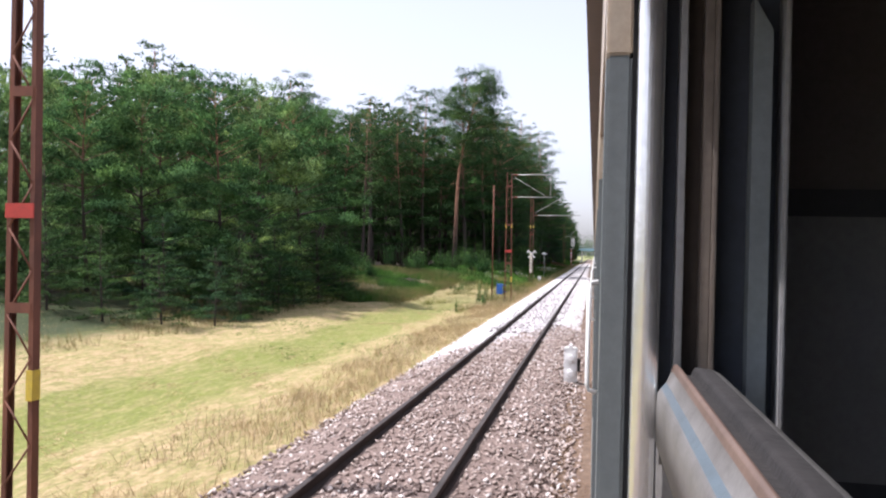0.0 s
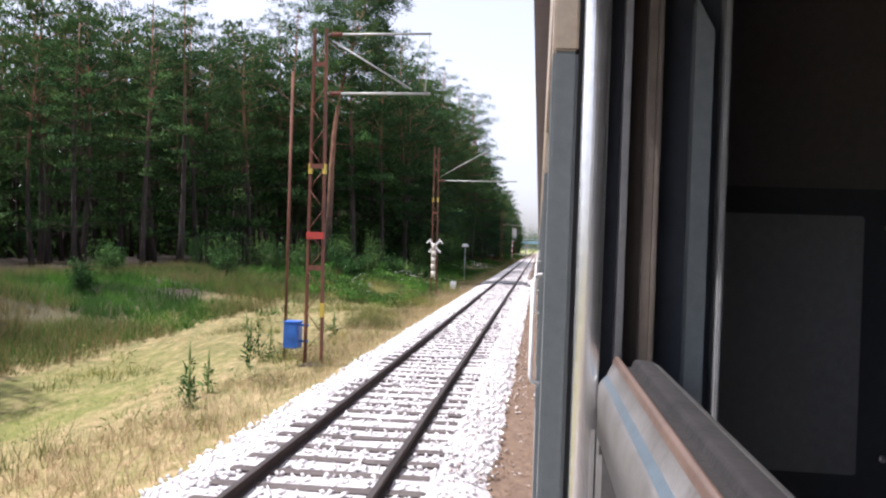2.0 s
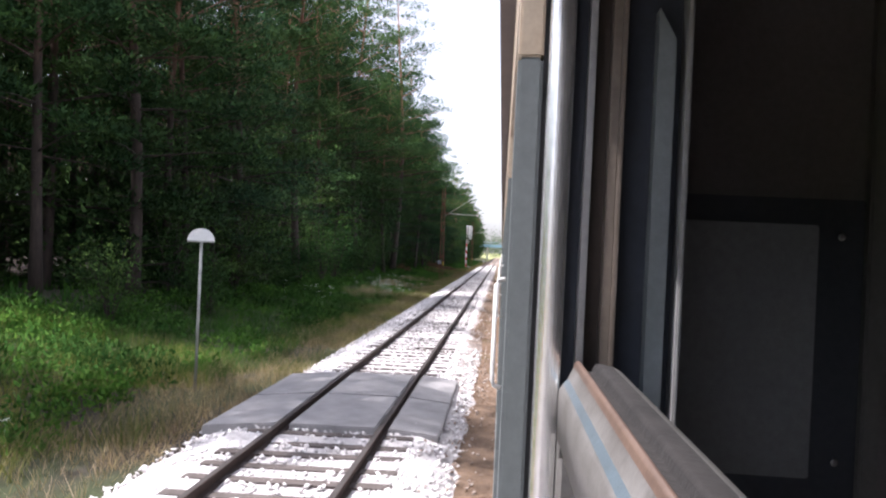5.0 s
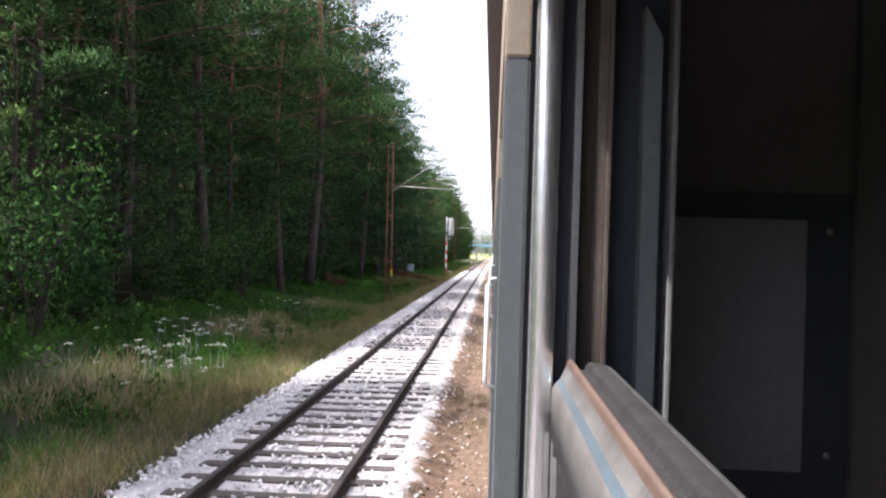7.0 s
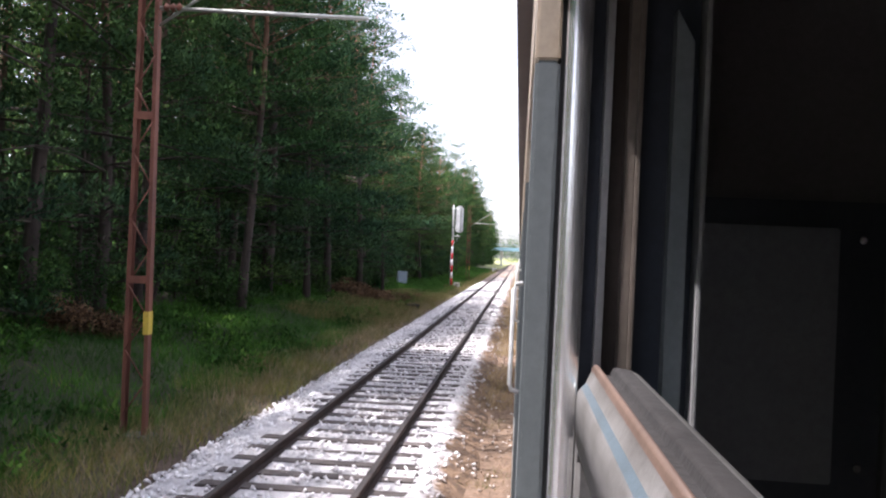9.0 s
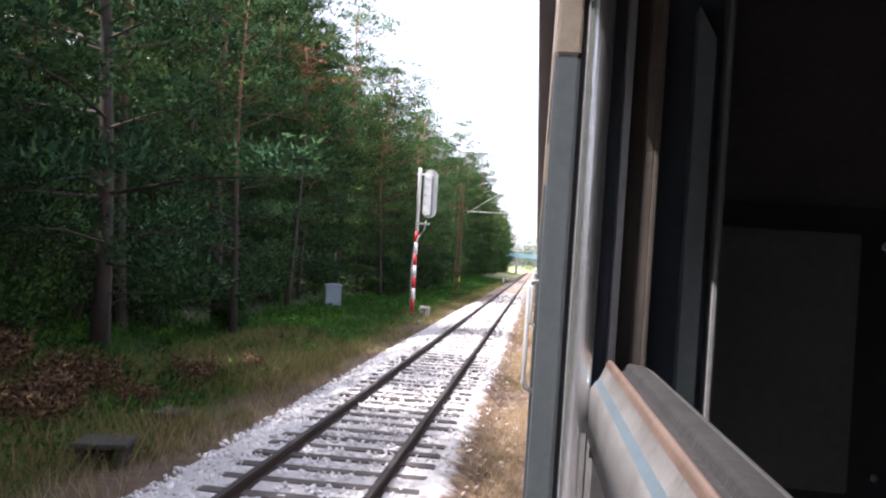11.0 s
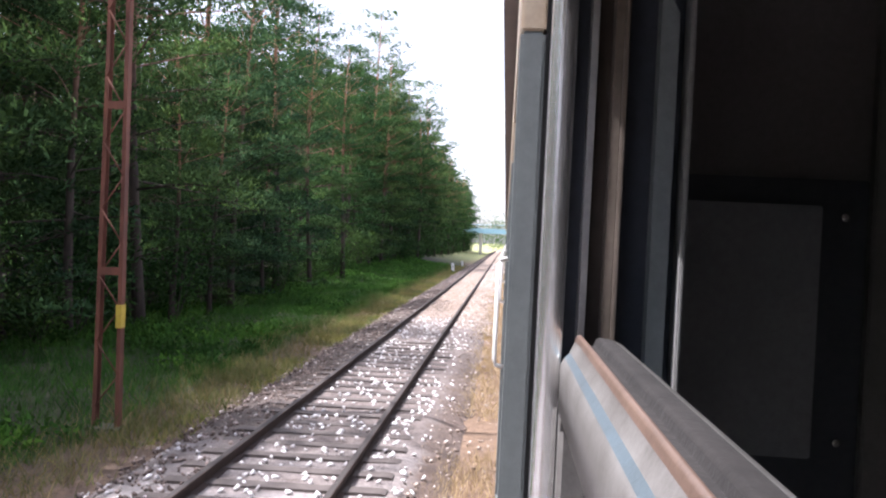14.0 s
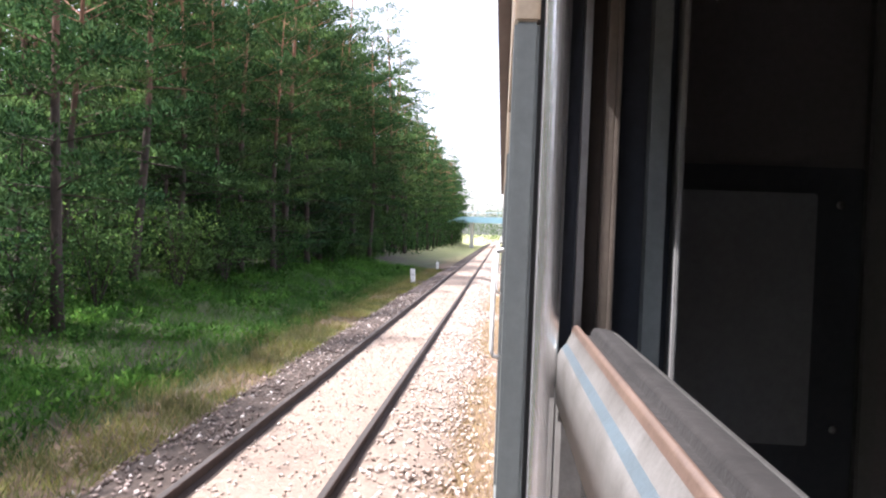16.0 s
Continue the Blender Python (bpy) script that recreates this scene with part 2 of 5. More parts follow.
def ground_material():
    """Soil, mown hay strips beside the line at its start, green verge, needle litter under the trees."""
    m, nt, b = material("ground_cover")
    tc = nt.nodes.new("ShaderNodeTexCoord")
    sep = nt.nodes.new("ShaderNodeSeparateXYZ")
    nt.links.new(tc.outputs["Object"], sep.inputs[0])

    def reach(sock, lo, hi):
        r = node(nt, "ShaderNodeMapRange")
        r.inputs["From Min"].default_value, r.inputs["From Max"].default_value = lo, hi
        nt.links.new(sock, r.inputs["Value"])
        return r.outputs[0]

    def plus(a, k, c):
        q = nt.nodes.new("ShaderNodeMath")
        q.operation = "MULTIPLY_ADD"
        nt.links.new(a, q.inputs[0])
        q.inputs[1].default_value = k
        nt.links.new(c, q.inputs[2])
        return q.outputs[0]

    fine = noise_tex(nt, 9, 6, 0.75)
    mid = noise_tex(nt, 0.55, 5, 0.6, "Object", (1, 0.35, 1))
    hay = ramp(nt, fine, [(0.25, (0.19, 0.13, 0.062)), (0.5, (0.38, 0.28, 0.142)), (0.75, (0.56, 0.43, 0.25))])
    green = ramp(nt, fine, [(0.25, (0.075, 0.095, 0.014)), (0.7, (0.22, 0.235, 0.045))])
    soil = ramp(nt, fine, [(0.25, (0.014, 0.01, 0.007)), (0.7, (0.05, 0.035, 0.024))])
    x_wob, y_wob = plus(mid, 3.0, sep.outputs[0]), plus(mid, 16.0, sep.outputs[1])
    # a band of green between two hay strips
    band = nt.nodes.new("ShaderNodeMath")
    band.operation = "PINGPONG"
    nt.links.new(plus(mid, 2.5, sep.outputs[0]), band.inputs[0])
    band.inputs[1].default_value = 4.2
    swath = noise_tex(nt, 1.6, 6, 0.7, "Object", (1.6, 0.22, 1))
    streak = noise_tex(nt, 5.0, 5, 0.7, "Object", (1.0, 0.3, 1))
    mixed = mix(nt, reach(streak, 0.42, 0.6), mix(nt, 0.35, green, hay), hay)
    field = mix(nt, reach(plus(swath, 2.0, band.outputs[0]), 2.3, 3.1), mix(nt, reach(streak, 0.45, 0.95), green, hay), mixed)
    lush = ramp(nt, fine, [(0.25, (0.018, 0.028, 0.008)), (0.7, (0.05, 0.066, 0.018))])
    verge = mix(nt, reach(mid, 0.4, 0.6), lush, soil)
    meadow = mix(nt, 0.5, ramp(nt, streak, [(0.38, (0.07, 0.085, 0.018)), (0.5, (0.2, 0.16, 0.06)), (0.62, (0.46, 0.34, 0.17))]), ramp(nt, fine, [(0.25, (0.05, 0.05, 0.015)), (0.7, (0.26, 0.22, 0.085))]))
    field = mix(nt, reach(y_wob, 48, 62), field, mix(nt, 0.85, field, meadow))
    c = mix(nt, reach(y_wob, 84, 96), field, verge)
    litter = nt.nodes.new("ShaderNodeMath")
    litter.operation = "MULTIPLY"
    nt.links.new(reach(x_wob, -11.5, -14.0), litter.inputs[0])
    nt.links.new(reach(y_wob, 56, 72), litter.inputs[1])
    c = mix(nt, reach(x_wob, -13.0, -16.0), c, lush)
    c = mix(nt, litter.outputs[0], c, soil)
    bank = nt.nodes.new("ShaderNodeMath")
    bank.operation = "MULTIPLY"
    nt.links.new(reach(x_wob, -4.7, -3.9), bank.inputs[0])
    nt.links.new(reach(y_wob, 152, 176), bank.inputs[1])
    c = mix(nt, bank.outputs[0], c, ramp(nt, fine, [(0.25, (0.04, 0.026, 0.018)), (0.7, (0.16, 0.105, 0.068))]))
    edge = reach(x_wob, -2.6, -1.4)
    c = mix(nt, edge, c, ramp(nt, fine, [(0.25, (0.07, 0.045, 0.03)), (0.7, (0.24, 0.16, 0.105))]))
    c = mix(nt, reach(x_wob, 5.5, 9.0), c, mix(nt, reach(mid, 0.4, 0.6), lush, soil))
    far = reach(sep.outputs[1], 330, 380)
    c = mix(nt, far, c, ramp(nt, fine, [(0.3, (0.16, 0.2, 0.06)), (0.7, (0.4, 0.38, 0.18))]))
    nt.links.new(c, b.inputs["Base Color"])
    b.inputs["Roughness"].default_value = 0.95
    bump(nt, b, fine, 0.8, 0.06)
    return m


M_BED, M_GROUND = bed_material(), ground_material()
M_SLEEPER = worn("concrete_sleeper", (0.11, 0.092, 0.084), (0.05, 0.04, 0.035), 3, 0.9)
M_RAILSIDE = worn("rusty_rail", (0.055, 0.032, 0.025), (0.024, 0.015, 0.012), 6, 0.85, 0.2)
M_RAILTOP = worn("dull_rail_head", (0.055, 0.046, 0.043), (0.03, 0.025, 0.022), 10, 0.95, 0.0, stretch=(1, 0.05, 1))
M_RUST = worn("rusty_mast_steel", (0.2, 0.075, 0.045), (0.07, 0.03, 0.022), 4, 0.85, 0.1, stretch=(1, 1, 0.3))
M_GALV = worn("weathered_galvanised_steel", (0.45, 0.46, 0.42), (0.25, 0.25, 0.22), 6, 0.5, 0.4)
M_WHITE = worn("weathered_white_paint", (0.88, 0.88, 0.86), (0.7, 0.69, 0.66), 5, 0.55)
M_RED = worn("red_paint", (0.6, 0.02, 0.025), (0.35, 0.02, 0.02), 6, 0.5)
M_REDOX = worn("red_oxide_plate", (0.5, 0.05, 0.035), (0.28, 0.04, 0.03), 6, 0.7)
M_YELLOW = worn("faded_yellow_paint", (0.65, 0.48, 0.04), (0.42, 0.3, 0.06), 6, 0.6)
M_BLUE = worn("blue_paint", (0.03, 0.15, 0.55), (0.02, 0.09, 0.34), 5, 0.45)
M_CABINET = worn("grey_blue_cabinet_paint", (0.3, 0.36, 0.4), (0.22, 0.27, 0.3), 3, 0.5)
M_CONCRETE = worn("weathered_concrete", (0.5, 0.48, 0.44), (0.27, 0.25, 0.22), 4, 0.9, bumps=0.4)
M_BLACKC = worn("dark_mossy_concrete", (0.12, 0.11, 0.09), (0.06, 0.055, 0.045), 5, 0.95)
# far darker than bare concrete: shade over the pit put into the colour
M_OLDCON = worn("shaded_old_concrete", (0.055, 0.05, 0.04), (0.025, 0.023, 0.018), 5, 0.95, bumps=0.4)
M_BLACK = worn("black_paint", (0.02, 0.02, 0.02), (0.01, 0.01, 0.01), 6, 0.6)
M_PEEL = worn("peeling_white_sleeve", (0.6, 0.57, 0.49), (0.28, 0.25, 0.2), 7, 0.8, spread=(0.42, 0.55))
M_ASPHALT = worn("crossing_asphalt", (0.3, 0.29, 0.29), (0.2, 0.19, 0.19), 3, 0.9)
M_BRIDGE = worn("pale_blue_bridge_paint", (0.3, 0.5, 0.62), (0.24, 0.42, 0.54), 0.4, 0.6)
M_BRIDGEC = worn("bridge_concrete", (0.62, 0.6, 0.57), (0.48, 0.46, 0.44), 0.3, 0.9)
# coach
M_GREY = worn("grey_coach_paint", (0.17, 0.19, 0.19), (0.135, 0.152, 0.152), 2.5, 0.4, bumps=0.05)
M_BEIGE = worn("beige_coach_paint", (0.5, 0.43, 0.34), (0.38, 0.29, 0.2), 5, 0.45, bumps=0.05)
M_RUBBER = worn("black_rubber_gasket", (0.012, 0.012, 0.013), (0.007, 0.007, 0.008), 9, 0.8)
M_ALU = worn("bright_aluminium_frame", (0.93, 0.93, 0.92), (0.8, 0.79, 0.78), 4, 0.2, 0.85, bumps=0.03, stretch=(1, 1, 0.2))
M_SASHP = worn("grey_sash_paint", (0.155, 0.148, 0.14), (0.075, 0.068, 0.062), 11, 0.5, spread=(0.3, 0.62), fine=140)
M_SASHB = worn("pale_blue_sash_edge", (0.095, 0.125, 0.145), (0.065, 0.078, 0.086), 14, 0.4, fine=150)
M_SASHI = worn("grimy_inner_sash_rail", (0.1, 0.098, 0.093), (0.05, 0.049, 0.046), 14, 0.6, fine=150)
M_SASHR = worn("bare_rusty_sash_edge", (0.15, 0.1, 0.076), (0.062, 0.04, 0.031), 26, 0.5, 0.1, stretch=(1, 0.3, 1))
M_FELT = worn("dusty_felt_channel", (0.022, 0.0195, 0.0185), (0.009, 0.008, 0.0075), 20, 0.95, bumps=0.5)
M_FIN = worn("grimy_metal_fin", (0.36, 0.36, 0.355), (0.26, 0.255, 0.25), 6, 0.5, 0.3)
M_FINB = worn("brown_grimy_fin", (0.2, 0.165, 0.135), (0.1, 0.083, 0.067), 6, 0.6, 0.2)
M_BLIND = worn("grey_blind_edge", (0.19, 0.215, 0.22), (0.15, 0.17, 0.175), 3, 0.7)
M_LINING = worn("dark_interior_lining", (0.22, 0.2, 0.195), (0.165, 0.15, 0.145), 2, 0.6)
M_HATCH = worn("grey_hatch_panel", (0.31, 0.32, 0.325), (0.265, 0.273, 0.278), 2, 0.55)
M_HATCHF = worn("dark_hatch_border", (0.08, 0.088, 0.1), (0.062, 0.068, 0.08), 3, 0.5)
M_ROOF = worn("dark_coach_roof", (0.12, 0.1, 0.09), (0.07, 0.06, 0.055), 2, 0.7)
M_SLOT = worn("blue_black_channel", (0.055, 0.065, 0.085), (0.035, 0.042, 0.055), 6, 0.7)
M_SLOTB = worn("brown_black_channel", (0.07, 0.055, 0.045), (0.045, 0.036, 0.03), 6, 0.8)
M_RIB = worn("grey_partition_rib", (0.2, 0.195, 0.18), (0.16, 0.155, 0.145), 3, 0.5)
M_GUTTER = worn("brown_gutter", (0.13, 0.1, 0.09), (0.08, 0.065, 0.06), 4, 0.6)


def glass_material():
    m, nt, b = material("window_glass")
    b.inputs["Transmission Weight"].default_value = 1.0
    b.inputs["Roughness"].default_value = 0.02
    b.inputs["Base Color"].default_value = (0.93, 0.96, 0.95, 1)
    return m


M_GLASS = glass_material()


# ---- building helpers ----
def mesh_of(name, verts, faces, mats, slots=None, smooth=False):
    me = bpy.data.meshes.new(name)
    me.from_pydata(verts, [], faces)
    for m in mats:
        me.materials.append(m)
    if slots is not None:
        me.polygons.foreach_set("material_index", slots)
    if smooth:
        me.polygons.foreach_set("use_smooth", [True] * len(me.polygons))
    me.update()
    return me


def triangles(name, tri, mat):
    """A mesh of loose triangles from an array n x 3 x 3; a fourth row gives the shading normal of a soft clump."""
    n = len(tri)
    soft = tri[:, 3] if tri.shape[1] == 4 else None
    tri = tri[:, :3]
    me = bpy.data.meshes.new(name)
    me.vertices.add(n * 3)
    me.vertices.foreach_set("co", tri.reshape(-1).astype(np.float32))
    me.loops.add(n * 3)
    me.loops.foreach_set("vertex_index", np.arange(n * 3, dtype=np.int32))
    me.polygons.add(n)
    me.polygons.foreach_set("loop_start", np.arange(0, n * 3, 3, dtype=np.int32))
    me.polygons.foreach_set("loop_total", np.full(n, 3, dtype=np.int32))
    me.materials.append(mat)
    me.update(calc_edges=True)
    if soft is not None:
        me.polygons.foreach_set("use_smooth", np.ones(n, dtype=bool))
        me.normals_split_custom_set_from_vertices(np.repeat(soft, 3, axis=0).astype(np.float32))
    return me


def part(name, data, parent, label="", m=None):
    ob = new(name, data)
    ob.parent = parent
    if m is not None:
        ob.matrix_basis = m
    if label:
        tagged(ob, label)
    return ob


def empty(name, m, label, category, group=""):
    ob = new(name)
    ob.empty_display_size = 0.2
    ob.matrix_basis = m
    return tagged(ob, label, category, group)


class Build:
    """Collects boxes, prisms and tubes into one bevelled mesh."""

    def __init__(self):
        self.bm = bmesh.new()

    def box(self, x0, x1, y0, y1, z0, z1, slot=0):
        vs = [self.bm.verts.new(v) for v in ((x0, y0, z0), (x1, y0, z0), (x1, y1, z0), (x0, y1, z0), (x0, y0, z1), (x1, y0, z1), (x1, y1, z1), (x0, y1, z1))]
        for q in ((3, 2, 1, 0), (4, 5, 6, 7), (0, 1, 5, 4), (1, 2, 6, 5), (2, 3, 7, 6), (3, 0, 4, 7)):
            self.bm.faces.new([vs[i] for i in q]).material_index = slot
        return self

    def prism(self, poly, y0, y1, slots=None, axis="y"):
        """A profile of (x, z) points drawn out along y (or (x, y) points along z)."""
        put = (lambda a, b, t: (a, t, b)) if axis == "y" else (lambda a, b, t: (a, b, t))
        lo = [self.bm.verts.new(put(a, b, y0)) for a, b in poly]
        hi = [self.bm.verts.new(put(a, b, y1)) for a, b in poly]
        n = len(poly)
        for i in range(n):
            fc = self.bm.faces.new((lo[i], lo[(i + 1) % n], hi[(i + 1) % n], hi[i]))
            fc.material_index = slots[i] if slots else 0
        self.bm.faces.new(lo[::-1])
        self.bm.faces.new(hi)
        return self

    def tube(self, pts, radii, sides=8, slot=0, cap=True):
        rings = []
        for i, p in enumerate(pts):
            p = Vector(p)
            d = (Vector(pts[min(i + 1, len(pts) - 1)]) - Vector(pts[max(i - 1, 0)])).normalized()
            u = d.orthogonal().normalized() if abs(d.z) < 0.9 else Vector((1, 0, 0)).cross(d).normalized()
            w = d.cross(u)
            r = radii[i] if hasattr(radii, "__len__") else radii
            rings.append([self.bm.verts.new(p + (u * math.cos(a) + w * math.sin(a)) * r) for a in (2 * math.pi * k / sides for k in range(sides))])
        for a, c in zip(rings, rings[1:]):
            for k in range(sides):
                fc = self.bm.faces.new((a[k], a[(k + 1) % sides], c[(k + 1) % sides], c[k]))
                fc.smooth, fc.material_index = True, slot
        if cap:
            self.bm.faces.new(rings[0][::-1]).material_index = slot
            self.bm.faces.new(rings[-1]).material_index = slot
        return self

    def done(self, name, *mats, bevel=0.0):
        bmesh.ops.recalc_face_normals(self.bm, faces=self.bm.faces)
        if bevel:
            sharp = [e for e in self.bm.edges if len(e.link_faces) == 2 and e.calc_face_angle(0) > 0.6]
            bmesh.ops.bevel(self.bm, geom=sharp, offset=bevel, segments=2, affect="EDGES", clamp_overlap=True)
        me = bpy.data.meshes.new(name)
        self.bm.to_mesh(me)
        self.bm.free()
        for m in mats:
            me.materials.append(m)
        return me


# ---- ground ----
TRACK_X = -2.43
GAUGE = 1.505


def step(t):
    t = np.clip(t, 0, 1)
    return t * t * (3 - 2 * t)


def height(x, y):
    """The lie of the land: level beside the line, rising into the forest, a shallow dip in the hay field."""
    x, y = np.asarray(x, float), np.asarray(y, float)
    begin = 5.5 + 8.5 * (1 - step((y - 50) / 30)) + 5.5 * step((y - 190) / 15) * (1 - step((y - 262) / 20))
    h = -0.38 + 1.15 * step((-x - begin) / 9)
    h -= 0.3 * np.exp(-((x + 9.5) / 3.0) ** 2) * (1 - step((y - 40) / 25))
    rough = 0.05 * np.sin(x * 1.3 + y * 0.37) + 0.05 * np.sin(y * 0.83 - x * 0.6) + 0.03 * np.sin(2.1 * x + 1.7 * y)
    return h + rough * step((-x - 4.5) / 2)


def build_ground():
    xs = np.concatenate([np.linspace(-1500, -60, 13)[:-1], np.linspace(-60, -24, 19)[:-1], np.arange(-24, 0.01, 0.6), np.array([3, 8, 20, 60, 200, 600, 1500])])
    ys = np.concatenate([np.array([-900, -300, -100, -40]), np.arange(-15, 330, 1.5), np.array([340, 360, 400, 450, 520, 700, 1100, 1800, 2800])])
    X, Y = np.meshgrid(xs, ys)
    Z = height(X, Y)
    nx, ny = len(xs), len(ys)
    verts = np.stack([X, Y, Z], -1).reshape(-1, 3).tolist()
    faces = [(j * nx + i, j * nx + i + 1, (j + 1) * nx + i + 1, (j + 1) * nx + i) for j in range(ny - 1) for i in range(nx - 1)]
    tagged(new("ground", mesh_of("ground", verts, faces, [M_GROUND], smooth=True)), "grassy ground with mown hay and bare soil", "ground", kind="structure")


build_ground()


def build_bed(name, cx, y0, y1, wide=1.0):
    """A ballast bank with sloping shoulders and an uneven edge."""
    prof = [(-2.15, -0.42), (-1.75, -0.24), (-1.3, -0.15), (0, -0.16), (1.3, -0.15), (1.6, -0.24), (2.0, -0.42)]
    ys = np.arange(y0, y1, 0.5)
    verts, faces = [], []
    for j, y in enumerate(ys):
        for i, (x, z) in enumerate(prof):
            k = (0.18 if i in (0, 6) else 0.1) * noise.noise((x * 2.1 + cx, y * 0.9, 3.0))
            verts.append((cx + x * wide + (k if i in (0, 1, 5, 6) else 0), y, z + 0.05 * noise.noise((x, y * 1.7, 9.0))))
    n = len(prof)
    for j in range(len(ys) - 1):
        for i in range(n - 1):
            faces.append((j * n + i, j * n + i + 1, (j + 1) * n + i + 1, (j + 1) * n + i))
    return tagged(new(name, mesh_of(name, verts, faces, [M_BED], smooth=True)), "bank of crushed stone under the railway track", "ballast bed", kind="structure")


build_bed("ballast_bed", TRACK_X, -14, 520)


def rail_mesh(length):
    prof = [(-0.07, -0.16), (0.07, -0.16), (0.07, -0.145), (0.014, -0.125), (0.012, -0.05), (0.039, -0.038), (0.039, -0.006), (0.031, 0.0), (-0.031, 0.0), (-0.039, -0.006), (-0.039, -0.038), (-0.012, -0.05), (-0.014, -0.125), (-0.07, -0.145)]
    slots = [0] * 14
    slots[7] = 1
    return Build().prism(prof, 0, length, slots).done("rail", M_RAILSIDE, M_RAILTOP)


def build_track(name, cx, label):
    """Two rails in lengths of 25 m on sleepers 0.6 m apart."""
    tr = empty(name, pose(cx, 0, 0), label, "railway track")
    tagged(tr, kind="structure")
    rail = rail_mesh(24.99)
    for k in range(-1, 20):
        for s in (-1, 1):
            part("rail", rail, tr, "", pose(s * GAUGE / 2, k * 25.0, 0))
    return tr


track = build_track("left_track", TRACK_X, "single railway track of rusty rails on ballasted sleepers")


def build_crossing():
    """A level crossing of asphalt slabs between and beside the rails."""
    c = empty("level_crossing", pose(TRACK_X, 94.5, 0), "small grey asphalt level crossing laid over the track", "level crossing")
    tagged(c, kind="structure")
    for x0, x1, d0, d1 in ((-2.0, -0.84, 0.12, 0.02), (-0.66, 0.66, 0.02, 0.02), (0.84, 1.6, 0.02, 0.1)):
        for k in range(2):
            prof = [(x0, -0.03 - d0), (x1, -0.03 - d1), (x1, -0.3), (x0, -0.4)]
            part("slab", Build().prism(prof, -2.5 + 2.6 * k, 0.05 + 2.6 * k).done("slab", M_ASPHALT, bevel=0.02), c)


build_crossing()


# ---- standing train beside the line: coaches with half-lowered windows ----
EYE = 2.615              # height of the window's middle over the rail
BAY = SPEED / 10         # window spacing
LINING = 0.225           # inner face of the side wall
SIDE = 2.85              # far side of the coach


def build_coach():
    """One coach of fifteen window bays; y = 0 lies in the first window."""
    coach = empty("passenger_coach", pose(0, 0, 0), "grey and beige passenger coach with half-lowered windows, standing", "train coach", "coaches of the train")
    front, back = 1.0, 1.13 - BAY                       # the window's two ends, from its middle
    z_sill, z_head, z_band = EYE - 0.85, EYE + 0.385, EYE + 0.249
    y_a, y_b = 1.10 - 1 * BAY, 1.10 + 14 * BAY - 0.01   # ends of the coach

    # side wall: skirt, pillars between the windows, cant rail
    part("skirt_panel", Build().prism([(0.012, z_sill), (0.012, 1.25), (0.06, 0.95), (0.1, 0.95), (0.06, 1.25), (0.041, z_sill)], y_a, y_b).done("skirt_panel", M_GREY), coach)
    part("cant_rail", Build().prism([(0.009, z_head), (0.041, z_head), (0.06, EYE + 0.86), (0.009, EYE + 0.86)], y_a, y_b).done("cant_rail", M_BEIGE), coach)
    part("gutter", Build().prism([(-0.042, EYE + 0.77), (0.008, EYE + 0.77), (0.008, EYE + 0.80), (-0.036, EYE + 0.80), (-0.036, EYE + 0.83), (-0.042, EYE + 0.83)], y_a, y_b).done("gutter", M_GUTTER), coach)
    arch = [(0.0, EYE + 0.86), (0.12, EYE + 1.15), (0.45, EYE + 1.4), (1.0, EYE + 1.52), (1.43, EYE + 1.54), (1.86, EYE + 1.52), (2.41, EYE + 1.4), (2.74, EYE + 1.15), (2.86, EYE + 0.86)]
    part("roof", Build().prism(arch + [(x * 0.97 + 0.043, z - 0.05) for x, z in arch[::-1]], y_a, y_b).done("roof", M_ROOF), coach, "dark grimy curved roof")
    part("floor", Build().box(0.06, SIDE, y_a, y_b, 1.15, 1.25).done("floor", M_LINING), coach)
    part("far_side_wall", Build().box(SIDE - 0.06, SIDE, y_a, y_b, 0.95, EYE + 0.86).done("far_side_wall", M_GREY), coach)
    part("ceiling", Build().box(LINING, SIDE - 0.07, y_a, y_b, EYE + 0.75, EYE + 0.78).done("ceiling", M_LINING), coach)
    part("corridor_wall", Build().box(2.0, 2.04, y_a + 0.05, y_b - 0.05, 1.25, EYE + 0.75).done("corridor_wall", M_LINING), coach)
    part("end_wall", Build().box(0.23, SIDE - 0.061, y_a, y_a + 0.04, 1.25, EYE + 0.86).done("end_wall", M_GREY), coach)
    part("end_wall", Build().box(0.23, SIDE - 0.061, y_b - 0.04, y_b, 1.25, EYE + 0.86).done("end_wall", M_GREY), coach)
    part("underframe", Build().box(0.35, 2.5, y_a + 0.2, y_b - 0.2, 0.75, 1.14).done("underframe", M_ROOF), coach, "dark dirty underframe")
    wheel = Build().tube([(0, 0, 0), (0.03, 0, 0), (0.031, 0, 0), (0.13, 0, 0)], [0.48, 0.48, 0.45, 0.45], 24).done("wheel", M_RAILSIDE)
    for yy in (y_a + 2.2, y_a + 4.7, y_b - 4.7, y_b - 2.2):
        for xx, turn in ((1.43 - 0.68, 0), (1.43 + 0.68, 180)):
            part("wheel", wheel, coach, "", pose(xx, yy, 0.46, 0, 0, turn))
        part("axle", Build().tube([(0.8, 0, 0), (2.06, 0, 0)], 0.07, 8).done("axle", M_RAILSIDE), coach, "", pose(0, yy, 0.46))

    pillar_low = Build().box(0.009, 0.041, front, back + BAY, z_sill, z_band).done("side_pillar", M_GREY, bevel=0.004)
    pillar_top = Build().box(0.009, 0.041, front, back + BAY, z_band, z_head).done("beige_pillar_band", M_BEIGE, bevel=0.003)
